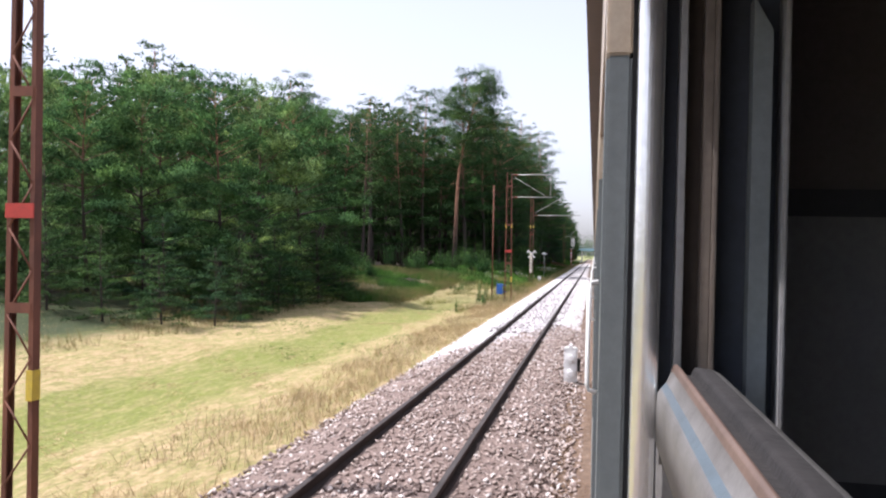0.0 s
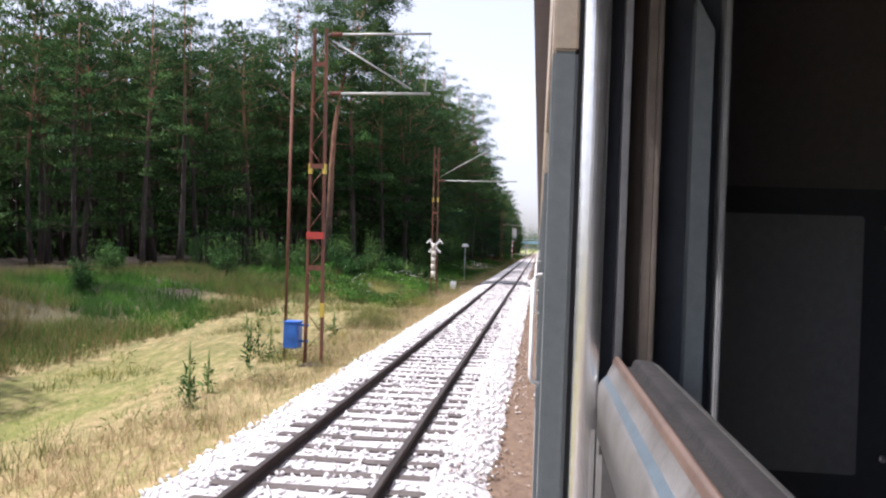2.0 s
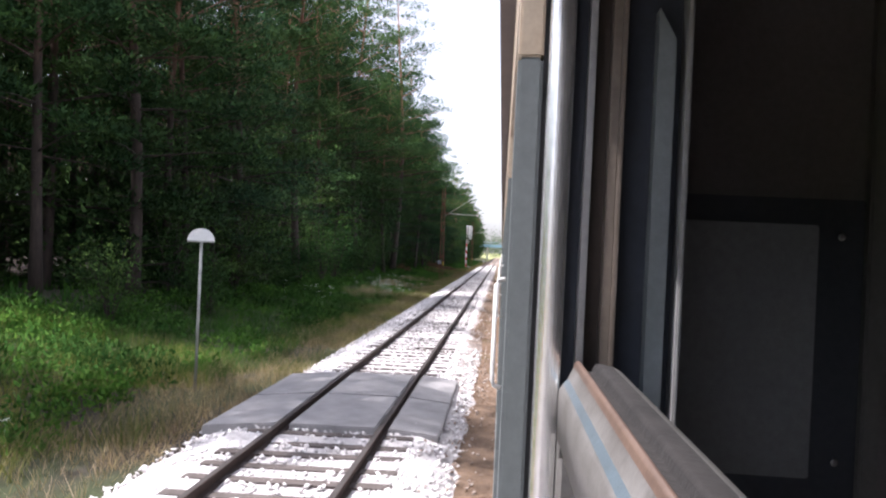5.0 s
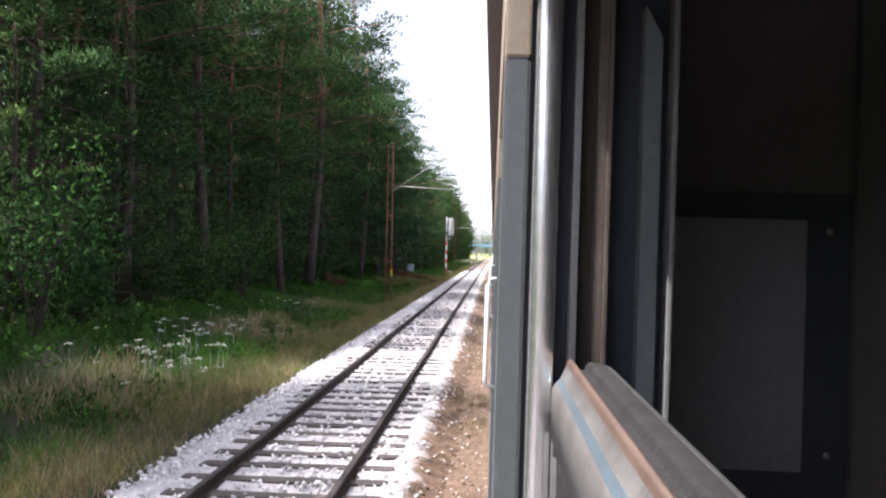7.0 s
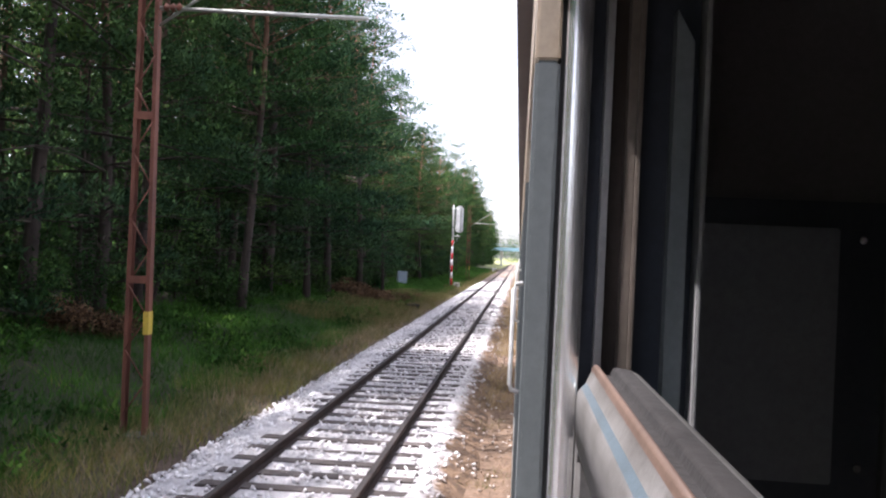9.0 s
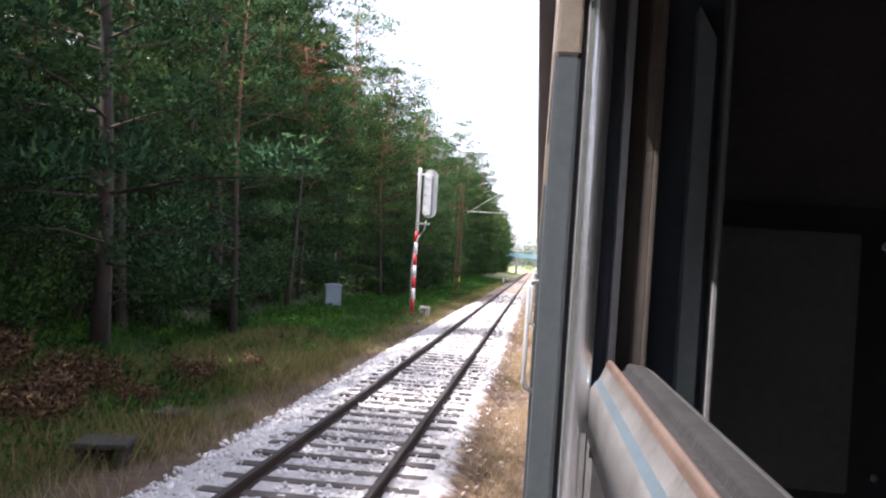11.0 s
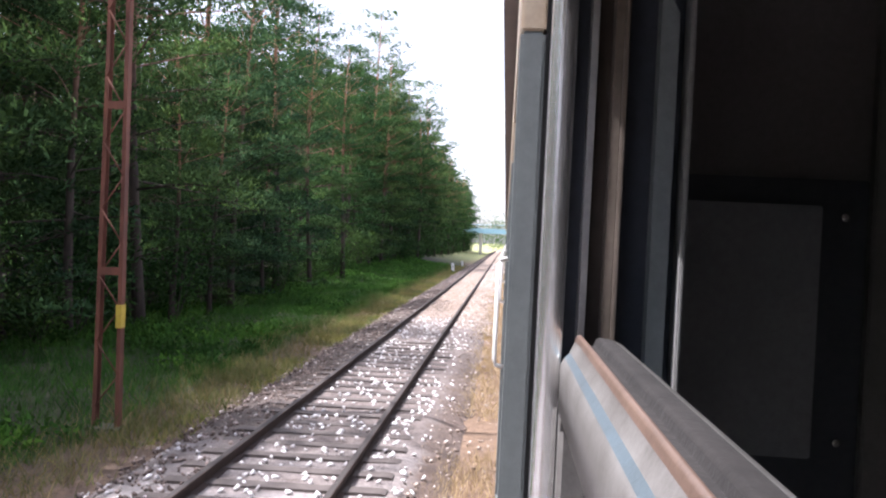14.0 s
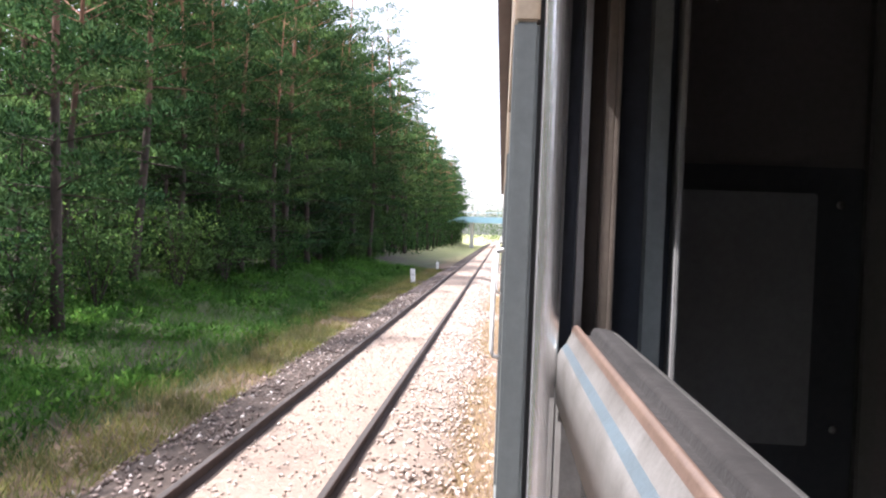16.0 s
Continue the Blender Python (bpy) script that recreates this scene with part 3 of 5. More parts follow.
    lining = Build().box(0.0725, 0.2165, front + 0.061, back + BAY - 0.03, 1.25, EYE + 0.75).done("pillar_lining", M_LINING)
    below = Build().box(0.16, LINING, back + 0.001, front + 0.06, 1.25, z_sill).done("sill_lining", M_LINING)
    gasket = Build().box(0.0415, 0.0465, front + 0.006, front + 0.06, z_sill, z_head).done("gasket", M_RUBBER)
    gasket_b = Build().box(0.041, 0.047, back - 0.03, back - 0.004, z_sill, z_head).done("gasket", M_RUBBER)
    # rounded aluminium jamb
    arc = [(0.047, front + 0.06)] + [(0.0635 - 0.0165 * math.cos(a), front - 0.002 - 0.009 * math.sin(a) ** 0.6) for a in np.linspace(0, math.pi, 15)] + [(0.080, front + 0.06)]
    jamb = Build().prism(arc, z_sill, z_head, axis="z").done("jamb", M_ALU)
    arc2 = [(x, back - 0.0 - (y - front)) for x, y in arc]
    jamb_b = Build().prism(arc2, z_sill, z_head, axis="z").done("jamb", M_ALU)
    fin_a = Build().box(0.098, 0.107, front, front + 0.058, z_sill, z_head).done("fin", M_FIN, bevel=0.0015)
    fin_b = Build().box(0.127, 0.1385, front + 0.002, front + 0.058, z_sill, z_head).box(0.1385, 0.1445, front - 0.004, front + 0.058, z_sill, z_head).done("brown_fin", M_FINB, bevel=0.0015)
    fin_c = Build().box(0.2195, 0.2255, front, front + 0.598, 1.25, EYE + 0.75).done("lining_trim", M_FIN, bevel=0.002)
    # blind edge with a slanting top
    s0, s1 = 0.1845, 0.2065
    bl = Build()
    vs = [bl.bm.verts.new(v) for v in ((s0, front + 0.01, z_sill), (s1, front + 0.01, z_sill), (s1, front + 0.01, EYE + 0.278), (s0, front + 0.01, EYE + 0.318),
                                       (s0, front + 0.055, z_sill), (s1, front + 0.055, z_sill), (s1, front + 0.055, EYE + 0.278), (s0, front + 0.055, EYE + 0.318))]
    for q in ((0, 1, 2, 3), (7, 6, 5, 4), (0, 4, 5, 1), (1, 5, 6, 2), (2, 6, 7, 3), (3, 7, 4, 0)):
        bl.bm.faces.new([vs[i] for i in q])
    blind = bl.done("blind", M_BLIND)
    backing = Build().box(0.0802, 0.107, front + 0.03, front + 0.0595, z_sill, z_head, 0).box(0.107, 0.128, front + 0.03, front + 0.0595, z_sill, z_head, 1).box(0.1446, 0.2194, front + 0.04, front + 0.0595, z_sill, z_head, 0).done("jamb_backing", M_SLOT, M_SLOTB)

    # lowered sash: a hollow top rail with two lips, stiles and a pane
    top = EYE - 0.128
    prof = [(0.077, top - 0.093), (0.077, top - 0.044), (0.0782, top - 0.033), (0.0815, top - 0.0265), (0.0875, top - 0.02), (0.0915, top - 0.011), (0.0938, top - 0.006), (0.095, top - 0.001), (0.0968, top + 0.0025), (0.0992, top + 0.0028), (0.1012, top + 0.0008), (0.1028, top - 0.004),
            (0.104, top - 0.0085), (0.1165, top - 0.0095), (0.1185, top - 0.003), (0.1205, top), (0.1235, top + 0.0006), (0.138, top - 0.0012), (0.1465, top - 0.005), (0.152, top - 0.013), (0.1545, top - 0.025), (0.155, top - 0.093)]
    sl = [0, 0, 0, 1, 0, 0, 2, 2, 2, 2, 2, 2, 3, 3, 3, 3, 3, 4, 4, 4, 4, 0]
    b = Build()
    rings = []
    for y, dz, dx in ((back - 0.02, 0, 0), (front - 0.05, 0, 0), (front - 0.03, -0.001, 0.0), (front - 0.018, -0.003, 0.0005), (front - 0.011, -0.007, 0.002), (front - 0.008, -0.014, 0.004)):
        rings.append([b.bm.verts.new((min(max(x, 0.077 + dx), 0.155 - dx), y, z + (dz if z > top - 0.08 else 0))) for x, z in prof])
    n = len(prof)
    for a, c in zip(rings, rings[1:]):
        for i in range(n):
            fc = b.bm.faces.new((a[i], a[(i + 1) % n], c[(i + 1) % n], c[i]))
            fc.material_index, fc.smooth = sl[i], i not in (3, 11, 12, 13)
    b.bm.faces.new(rings[0][::-1])
    b.bm.faces.new(rings[-1])
    sash_rail = b.done("sash_rail", M_SASHP, M_SASHB, M_SASHR, M_FELT, M_SASHI)
    stile = Build().prism([(0.079, front - 0.009), (0.079, front - 0.03), (0.084, front - 0.042), (0.144, front - 0.042), (0.151, front - 0.03), (0.151, front - 0.009)], z_sill - 0.03, top - 0.08, axis="z").done("sash_stile", M_SASHP)
    # rounded inner corner of the frame
    cor = Build()
    cz, cy, r = top - 0.0925, front - 0.042, 0.022
    pts = [(cy, cz)] + [(cy - r + r * math.sin(a), cz - r + r * math.cos(a)) for a in np.linspace(math.pi / 2, 0, 7)]
    lo = [cor.bm.verts.new((0.0795, y, z)) for y, z in pts]
    hi = [cor.bm.verts.new((0.14, y, z)) for y, z in pts]
    for i in range(len(pts)):
        j = (i + 1) % len(pts)
        cor.bm.faces.new((lo[i], lo[j], hi[j], hi[i]))
    for i in range(1, len(pts) - 1):
        cor.bm.faces.new((lo[0], lo[i], lo[i + 1]))
        cor.bm.faces.new((hi[0], hi[i + 1], hi[i]))
    corner = cor.done("corner_web", M_SASHP)
    pane = Build().box(0.110, 0.115, back, front - 0.04, z_sill - 0.02, top - 0.06).done("pane", M_GLASS)

    # partition with a screwed hatch
    py = 1.60
    wall = Build().box(0.2260, 1.995, py, py + 0.04, 1.25, EYE + 0.75).done("partition", M_LINING)
    border = Build().box(0.30, 0.70, py - 0.012, py, EYE - 0.53, EYE + 0.135).done("hatch_border", M_HATCHF, bevel=0.003)
    hatch = Build().box(0.31, 0.61, py - 0.022, py - 0.012, EYE - 0.408, EYE + 0.083).done("hatch", M_HATCH, bevel=0.003)
    post = Build().box(0.70, 0.735, py - 0.03, py, 1.26, EYE + 0.74).done("partition_rib", M_RIB, bevel=0.004)
    screw = Build().tube([(0, 0.0, 0), (0, -0.004, 0), (0, -0.0055, 0)], [0.009, 0.008, 0.004], 10).done("screw", M_ALU)

    # small grab handle outside, beyond each window
    bow = [(0.009, 0, -0.047), (-0.004, 0, -0.05), (-0.0075, 0, -0.058), (-0.0075, 0, -0.232), (-0.004, 0, -0.242), (0.009, 0, -0.246)]
    handle = Build().tube([(x, y, z + EYE) for x, y, z in bow], 0.0042, 10).done("grab_handle", M_WHITE)

    for i in range(15):
        here = pose(0, i * BAY, 0)
        part("grab_handle", handle, coach, "white grab handle on the coach side", pose(0, i * BAY + 1.45 - BAY, 0))
        part("side_pillar", pillar_low, coach, "", here)
        part("beige_pillar_band", pillar_top, coach, "beige painted upper band", here)
        part("pillar_lining", lining, coach, "", here)
        part("sill_lining", below, coach, "", here)
        win = part("window_frame", jamb, coach, "dull aluminium window frame", here)
        part("jamb", jamb_b, win)
        part("gasket", gasket, win)
        part("gasket", gasket_b, win)
        part("jamb_backing", backing, win)
        part("fin", fin_a, win)
        part("brown_fin", fin_b, win)
        part("lining_trim", fin_c, win)
        part("blind", blind, win)
        sash = part("lowered_sash", sash_rail, coach, "half-lowered grey window sash with worn lips", here)
        part("sash_stile", stile, sash)
        part("corner_web", corner, sash)
        part("pane", pane, sash)
        w = part("partition", wall, coach, "", here)
        part("hatch_border", border, w)
        part("hatch", hatch, w, "pale grey hatch panel")
        part("partition_rib", post, w)
        for sx, sz in ((0.655, 0.062), (0.66, -0.375)):
            part("screw", screw, w, "", pose(sx, py - 0.012, EYE + sz))
    return coach


first_coach = build_coach()
LEAN = 0.6               # the canted track tips the coaches a little
first_coach.matrix_basis = pose(-EYE * math.sin(radians(LEAN)), -10 * BAY, 0, 0, LEAN, 0)
for k in range(1, 12):
    copy_thing(first_coach, pose(-EYE * math.sin(radians(LEAN)), (15 * k - 10) * BAY, 0, 0, LEAN, 0))
second = build_track("right_track", 1.43, "railway track under the standing train, rusty rails on ballast")
build_bed("ballast_bed_right", 1.5, -14, 520, 0.72).location.z = -0.02


# ---- trees ----
def tufts(rng, centre, size, n, length, width, up=0.35):
    """n slim triangles about a centre, mostly pointing outwards and up."""
    off = np.clip(rng.normal(0, 1, (n, 3)), -1.7, 1.7) * np.asarray(size)
    d = off / (np.linalg.norm(off, axis=1, keepdims=True) + 1e-6) * 0.7 + rng.normal(0, 0.55, (n, 3)) + np.array([0, 0, up])
    d /= np.linalg.norm(d, axis=1, keepdims=True)
    s = np.cross(d, rng.normal(0, 1, (n, 3)))
    s /= np.linalg.norm(s, axis=1, keepdims=True) + 1e-9
    L = length * rng.uniform(0.6, 1.3, (n, 1))
    base = centre + off
    soft = off / np.asarray(size) ** 1.3
    soft = soft / (np.linalg.norm(soft, axis=1, keepdims=True) + 1e-6) + np.array([0, 0, 0.4]) + rng.normal(0, 0.12, (n, 3))
    soft /= np.linalg.norm(soft, axis=1, keepdims=True)
    turn = np.where((np.cross(2 * s, d) * soft).sum(1, keepdims=True) < 0, -1.0, 1.0)
    s = s * turn
    return np.stack([base - s * width, base + s * width, base + d * L, soft], 1)


def pad(rng, centre, wide, flat, n, length, width):
    """A flattened cushion of needle tufts, thickest at its skin, with ragged ends."""
    u = rng.normal(0, 1, (n, 3))
    u /= np.linalg.norm(u, axis=1, keepdims=True)
    u[:, 2] = np.where(u[:, 2] < -0.25, -u[:, 2], u[:, 2])
    r = rng.uniform(0.25, 1, (n, 1)) ** 0.5 * np.where(rng.random((n, 1)) < 0.15, 1.28, 1.0)
    lump = 1 + 0.3 * np.sin(3 * np.arctan2(u[:, 1:2], u[:, 0:1]) + rng.uniform(0, 6.28))
    off = u * r * lump * np.array([wide, wide, wide * flat])
    d = u * np.array([0.8, 0.8, 0.5]) + rng.normal(0, 0.45, (n, 3)) + np.array([0, 0, 0.4])
    d /= np.linalg.norm(d, axis=1, keepdims=True)
    s = np.cross(d, rng.normal(0, 1, (n, 3)))
    s /= np.linalg.norm(s, axis=1, keepdims=True) + 1e-9
    soft = u * np.array([0.75, 0.75, 1.0]) * r + np.array([0, 0, 0.3]) + rng.normal(0, 0.2, (n, 3))
    soft /= np.linalg.norm(soft, axis=1, keepdims=True)
    s *= np.where((np.cross(2 * s, d) * soft).sum(1, keepdims=True) < 0, -1.0, 1.0)
    base = centre + off
    return np.stack([base - s * width, base + s * width, base + d * length * rng.uniform(0.6, 1.3, (n, 1)), soft], 1)


def tree_meshes(seed, tall, bare, reach, branches, per, length, width, bend=0.3, mat=None, skirt=0.0, cone=0.6, stout=1.0, low=0.85, cushion=0.55, flat=0.42, start=0.3, droop=0.1, stubs=7, vary=0.3):
    """A pine: a bent tapered trunk, limbs in loose whorls, side twigs, and cushions of needles along the limbs."""
    rng = np.random.default_rng(seed)
    b = Build()
    ph = rng.uniform(0, 6.28)
    axis = lambda z: np.array([bend * math.sin(ph + z * 0.22), bend * math.cos(ph * 1.7 + z * 0.19), z])
    r0 = (0.0085 * tall + 0.02) * stout
    zs = np.linspace(-0.4, tall * 0.97, 9)
    b.tube([axis(z) for z in zs], [r0 * (1.25 if z < 0 else 1) * (1 - 0.93 * max(z, 0) / tall) + 0.015 for z in zs], 7)
    tri = []
    turn = 0.0
    for k in range(branches):
        u = min(((k // 4) * 4 + rng.uniform(0, 1.6)) / branches, 0.985)
        z = bare + (tall * 0.985 - bare) * u ** low
        shape = (1 - u) ** cone * (0.55 + 0.45 * math.sin(min(u * 4 + skirt, 1.57)))
        L = reach * shape * rng.uniform(0.9 - vary, 0.9 + vary) + 0.25
        turn += 1.57 + rng.uniform(-0.7, 0.7) + (0.8 if k % 4 == 0 else 0)
        rise = rng.uniform(-0.1, 0.3) + 0.75 * u
        root = axis(z)
        out = np.array([math.cos(turn), math.sin(turn), rise])
        across = np.array([-math.sin(turn), math.cos(turn), 0.0])
        sag = np.array([0, 0, -droop * L * (1 - u)])
        at = lambda q: root + out * L * q + sag * q * q
        if L > 0.8:
            b.tube([root, at(0.5), at(1.0)], [0.008 + 0.011 * L, 0.005 + 0.006 * L, 0.004], 3, cap=False)
        begin = start * min(1, L / 3)
        m = max(1, int(round(L * (1 - begin) / (cushion * 0.8))))
        for j in range(m):
            q = begin + (1.02 - begin) * (j + rng.uniform(0.2, 0.9)) / m
            side = rng.normal(0, 0.17 * L) * (1.15 - 0.5 * q)
            c = at(q) + across * side + np.array([0, 0, 0.08 * cushion + rng.normal(0, 0.08)])
            if abs(side) > 0.3:
                b.tube([at(q * 0.85), c], [0.014, 0.004], 3, cap=False)
            w = cushion * min(1, 0.24 + 0.3 * L) * rng.uniform(0.7, 1.25)
            tri.append(pad(rng, c, w, flat, max(14, int(per * (w / cushion) ** 1.5)), length, width))
    # dead stubs and bare twigs below the crown
    for k in range(stubs):
        z = rng.uniform(min(2.0, bare * 0.5), max(bare, 2.5))
        a, L = rng.uniform(0, 6.28), rng.uniform(0.4, 1.9)
        p = axis(z)
        way = np.array([math.cos(a), math.sin(a), rng.uniform(-0.3, 0.3)])
        b.tube([p, p + way * L * 0.6, p + way * L + np.array([0, 0, rng.uniform(-0.3, 0.2)])], [0.028, 0.016, 0.005], 3, cap=False)
    return b, np.concatenate(tri)


def pine(name, label, group, *args, **kw):
    trunk, tri = tree_meshes(*args, **kw)
    trunk, crown = trunk.done("trunk", M_BARKRED if kw.get("stout") else M_BARK), triangles("crown", tri, kw.get("mat") or M_PINE)
    t = empty(name, pose(0, 0, -500), label, "tree", group)
    part("trunk", trunk, t)
    part("crown", crown, t)
    return t


HIGH = [pine("pine_tree", "tall dark green pine with a bare reddish trunk", "pines of the forest", 10 + i, 20 + 1.2 * i, 8.5 + i * 0.6, 3.7, 30, 170, 0.2, 0.036, cushion=0.95, flat=0.58, cone=0.42, bend=0.4) for i in range(4)]
EDGE = [pine("pine_tree", "dark green pine with long layered branches", "pines of the forest", 30 + i, 17.5 + 1.3 * i, (1.8, 4.6, 2.8, 5.8)[i], 4.5, 42, 150, 0.18, 0.032, skirt=0.9, low=1.0, cushion=0.9, flat=0.58, cone=0.38 + 0.08 * i, droop=0.16, stubs=12, mat=M_PINE if i % 2 else M_PINE2) for i in range(4)]
STAND = [pine("pine_tree", "dark green pine standing in the open wood", "pines of the forest", 150 + i, 18 + 1.5 * i, 1.8 + 1.2 * i, 4.2, 40, 125, 0.23, 0.042, skirt=0.8, low=1.0, cushion=0.95, flat=0.55, cone=0.45) for i in range(4)]
FAR = [pine("pine_tree", "dark green pine far along the line", "pines of the forest", 120 + i, 18.5 + 1.5 * i, 2.5 + i, 3.8, 36, 44, 0.34, 0.08, skirt=0.6, cushion=1.0) for i in range(3)]
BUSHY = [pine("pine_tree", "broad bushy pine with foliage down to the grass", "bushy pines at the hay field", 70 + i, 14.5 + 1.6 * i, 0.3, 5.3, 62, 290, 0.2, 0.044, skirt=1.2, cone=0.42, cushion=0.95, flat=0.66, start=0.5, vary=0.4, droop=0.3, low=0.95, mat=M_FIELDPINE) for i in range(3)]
BIG = pine("pine_tree", "old tall pine with a thick orange trunk and an open crown", "pines of the forest", 91, 24.5, 13.5, 4.3, 34, 620, 0.2, 0.042, cushion=1.35, flat=0.75, start=0.4, cone=0.3, bend=0.5, stout=1.35)
SAPLING = [pine("young_pine", "dense young pine in the shade of the forest edge", "young pines at the forest edge", 140 + i, 5.5 + 1.5 * i, 0.3, 2.6, 32, 80, 0.16, 0.026, skirt=1.2, cone=0.6, low=1.0, cushion=0.55, mat=M_PINE2 if i % 2 else M_PINE) for i in range(3)]
DEADPINE = pine("dead_pine", "dead pine with rust-brown withered needles", "", 98, 13.8, 9.6, 1.7, 16, 60, 0.2, 0.03, cushion=0.55, mat=M_DEAD)
LOW = [pine("young_pine", "slim young pine with a pale thin trunk", "young pines at the forest edge", 95 + i, 13 + 3 * i, 4.5 + i, 2.0, 32, 80, 0.2, 0.036, bend=0.15, cushion=0.6) for i in range(2)]


def put(kind, x, y, scale=1.0, turn=None, rng=random, lean=0):
    turn = rng.uniform(0, 360) if turn is None else turn
    ob = copy_thing(kind, pose(0, 0, 0, 0, lean, 0) @ pose(0, 0, 0, 0, 0, turn))
    ob.location = (x, y, float(height(x, y)))
    ob.scale = (scale * rng.uniform(0.92, 1.08),) * 2 + (scale,)
    return ob


trng = random.Random(7)
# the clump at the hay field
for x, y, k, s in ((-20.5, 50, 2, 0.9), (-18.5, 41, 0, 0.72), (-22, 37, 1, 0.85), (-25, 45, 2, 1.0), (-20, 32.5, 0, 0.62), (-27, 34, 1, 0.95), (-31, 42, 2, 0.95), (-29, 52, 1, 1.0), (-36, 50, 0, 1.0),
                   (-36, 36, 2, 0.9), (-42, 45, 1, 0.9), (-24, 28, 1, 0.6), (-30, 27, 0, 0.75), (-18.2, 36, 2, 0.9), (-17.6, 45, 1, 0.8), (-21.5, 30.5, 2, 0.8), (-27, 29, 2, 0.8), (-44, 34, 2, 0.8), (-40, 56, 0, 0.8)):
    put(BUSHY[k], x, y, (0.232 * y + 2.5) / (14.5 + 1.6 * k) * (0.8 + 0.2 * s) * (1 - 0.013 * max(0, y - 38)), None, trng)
for x, y, k, s in ((-15.6, 33, 0, 0.25), (-16.2, 38, 1, 0.27), (-15.4, 42.5, 2, 0.22), (-16, 48, 0, 0.28), (-17.4, 29.5, 1, 0.24), (-20.5, 26.8, 2, 0.26), (-24.5, 25, 0, 0.28), (-28.5, 24, 1, 0.28), (-17.2, 52, 2, 0.24), (-14.8, 36, 1, 0.17), (-14.9, 45.5, 0, 0.2)):
    put(SAPLING[k], x, y, s * 2.4, None, trng)
for x, y, k, s in ((-19.2, 25, 0, 0.55), (-22, 24.2, 1, 0.5), (-17.4, 25.8, 2, 0.42), (-15.8, 26.8, 0, 0.5), (-14.8, 29, 1, 0.45), (-14.6, 31.5, 0, 0.5), (-25.5, 24, 2, 0.5), (-15.2, 34.5, 2, 0.4), (-15.3, 39, 0, 0.55), (-15.8, 44, 1, 0.5), (-16.6, 49.5, 0, 0.6), (-18.3, 54, 2, 0.45)):
    put(SAPLING[k], x, y, s, None, trng)
# the open stand behind the clearing
for x, y, kind, s in ((-22.2, 74.7, LOW[1], 1.0), (-24.3, 83.5, LOW[1], 1.2), (-26, 74, LOW[0], 1.1), (-27.5, 86, HIGH[0], 0.9), (-30, 76, HIGH[1], 0.85), (-23, 92, HIGH[2], 0.85), 
                      (-20, 103, STAND[1], 0.95), (-14.5, 104, STAND[2], 0.95), (-25.5, 99, STAND[1], 1.0), (-29, 93, STAND[3], 0.95), (-34, 84, STAND[0], 1.0), (-33, 71, HIGH[3], 0.85), (-40.2, 99, HIGH[3], 1.05),
                      (-37, 66, STAND[1], 1.0), (-29.5, 66, LOW[0], 1.2), (-40, 77, STAND[2], 0.95), (-18.2, 112, STAND[0], 0.95), (-21.5, 99, STAND[2], 1.1), (-24.5, 104, STAND[2], 1.1), (-20.5, 108, STAND[3], 1.05), (-27.5, 108, STAND[1], 1.15), (-31, 101, STAND[1], 1.1), (-29, 113, STAND[2], 1.1), (-24, 112, STAND[0], 1.15), (-33, 109, STAND[3], 1.1), (-35, 95, STAND[3], 1.1), (-26.5, 93, STAND[0], 1.05), (-31.5, 88, STAND[2], 1.05), (-13.2, 111, STAND[1], 0.95), (-16.2, 107, STAND[1], 1.0), (-36, 88, STAND[3], 1.01), (-42, 92, STAND[1], 1.05), (-45, 84, STAND[3], 1.01), (-38, 80, STAND[0], 1.01), (-48, 74, STAND[2], 0.92), (-39, 104, STAND[3], 1.01), (-34, 99, STAND[2], 1.01), (-50, 95, STAND[1], 1.09), (-46, 104, STAND[0], 1.09), (-16.6, 101, STAND[3], 1.15), (-13.2, 107, STAND[2], 1.05), (-28.5, 79, STAND[1], 1.05), (-32, 80, HIGH[3], 1.1), (-25.6, 88, STAND[0], 1.05), (-17.4, 213.5, STAND[3], 0.95), (-17.0, 224.5, STAND[3], 1.0)):
    put(kind, x, y, s * (0.8 if x < -28 and y < 90 else 0.88 if x < -28 else 1), None, trng)
put(DEADPINE, -12.3, 215.5, 1.0, 20, trng)
put(BIG, -17.0, 91.6, 0.9, 40, trng, 9)
# the forest along the line, two rows of single trees
for row, (x0, gap, y0) in enumerate(((-11.9, 3.6, 112), (-15.2, 3.7, 113))):
    y = y0
    while y < 460:
        x = x0 + trng.uniform(-1.3, 1.3)
        thick = y > 168
        if 127 < y < 133 or row == 1 and 263 < y < 286:
            y += 2.0
            continue
        if row == 0:
            kind = trng.choice(EDGE if thick or trng.random() < 0.8 else HIGH)
            if 206 < y < 228:
                x -= 3.2
        else:
            kind = trng.choice(HIGH + STAND)
        if y > 275:
            kind = trng.choice(STAND if y < 335 else FAR)
        x += 0.6 if y > 150 else -1.2
        put(kind, x, y, trng.choice((0.84, 0.95, 1.02, 1.1, 1.24)) * trng.uniform(0.96, 1.04) * (0.86 if 247 < y < 300 else 1) - (0.2 if row == 0 and y > 190 else 0.08 if y > 190 else 0), None, trng)
        y += gap * trng.uniform(0.75, 1.25)

y = 108
while y < 330:
    if not 204 < y < 232:
        put(trng.choice(SAPLING), -13.0 + trng.uniform(-1.2, 0.9), y, trng.uniform(0.6, 1.3), None, trng)
    y += trng.uniform(1.5, 3.8)


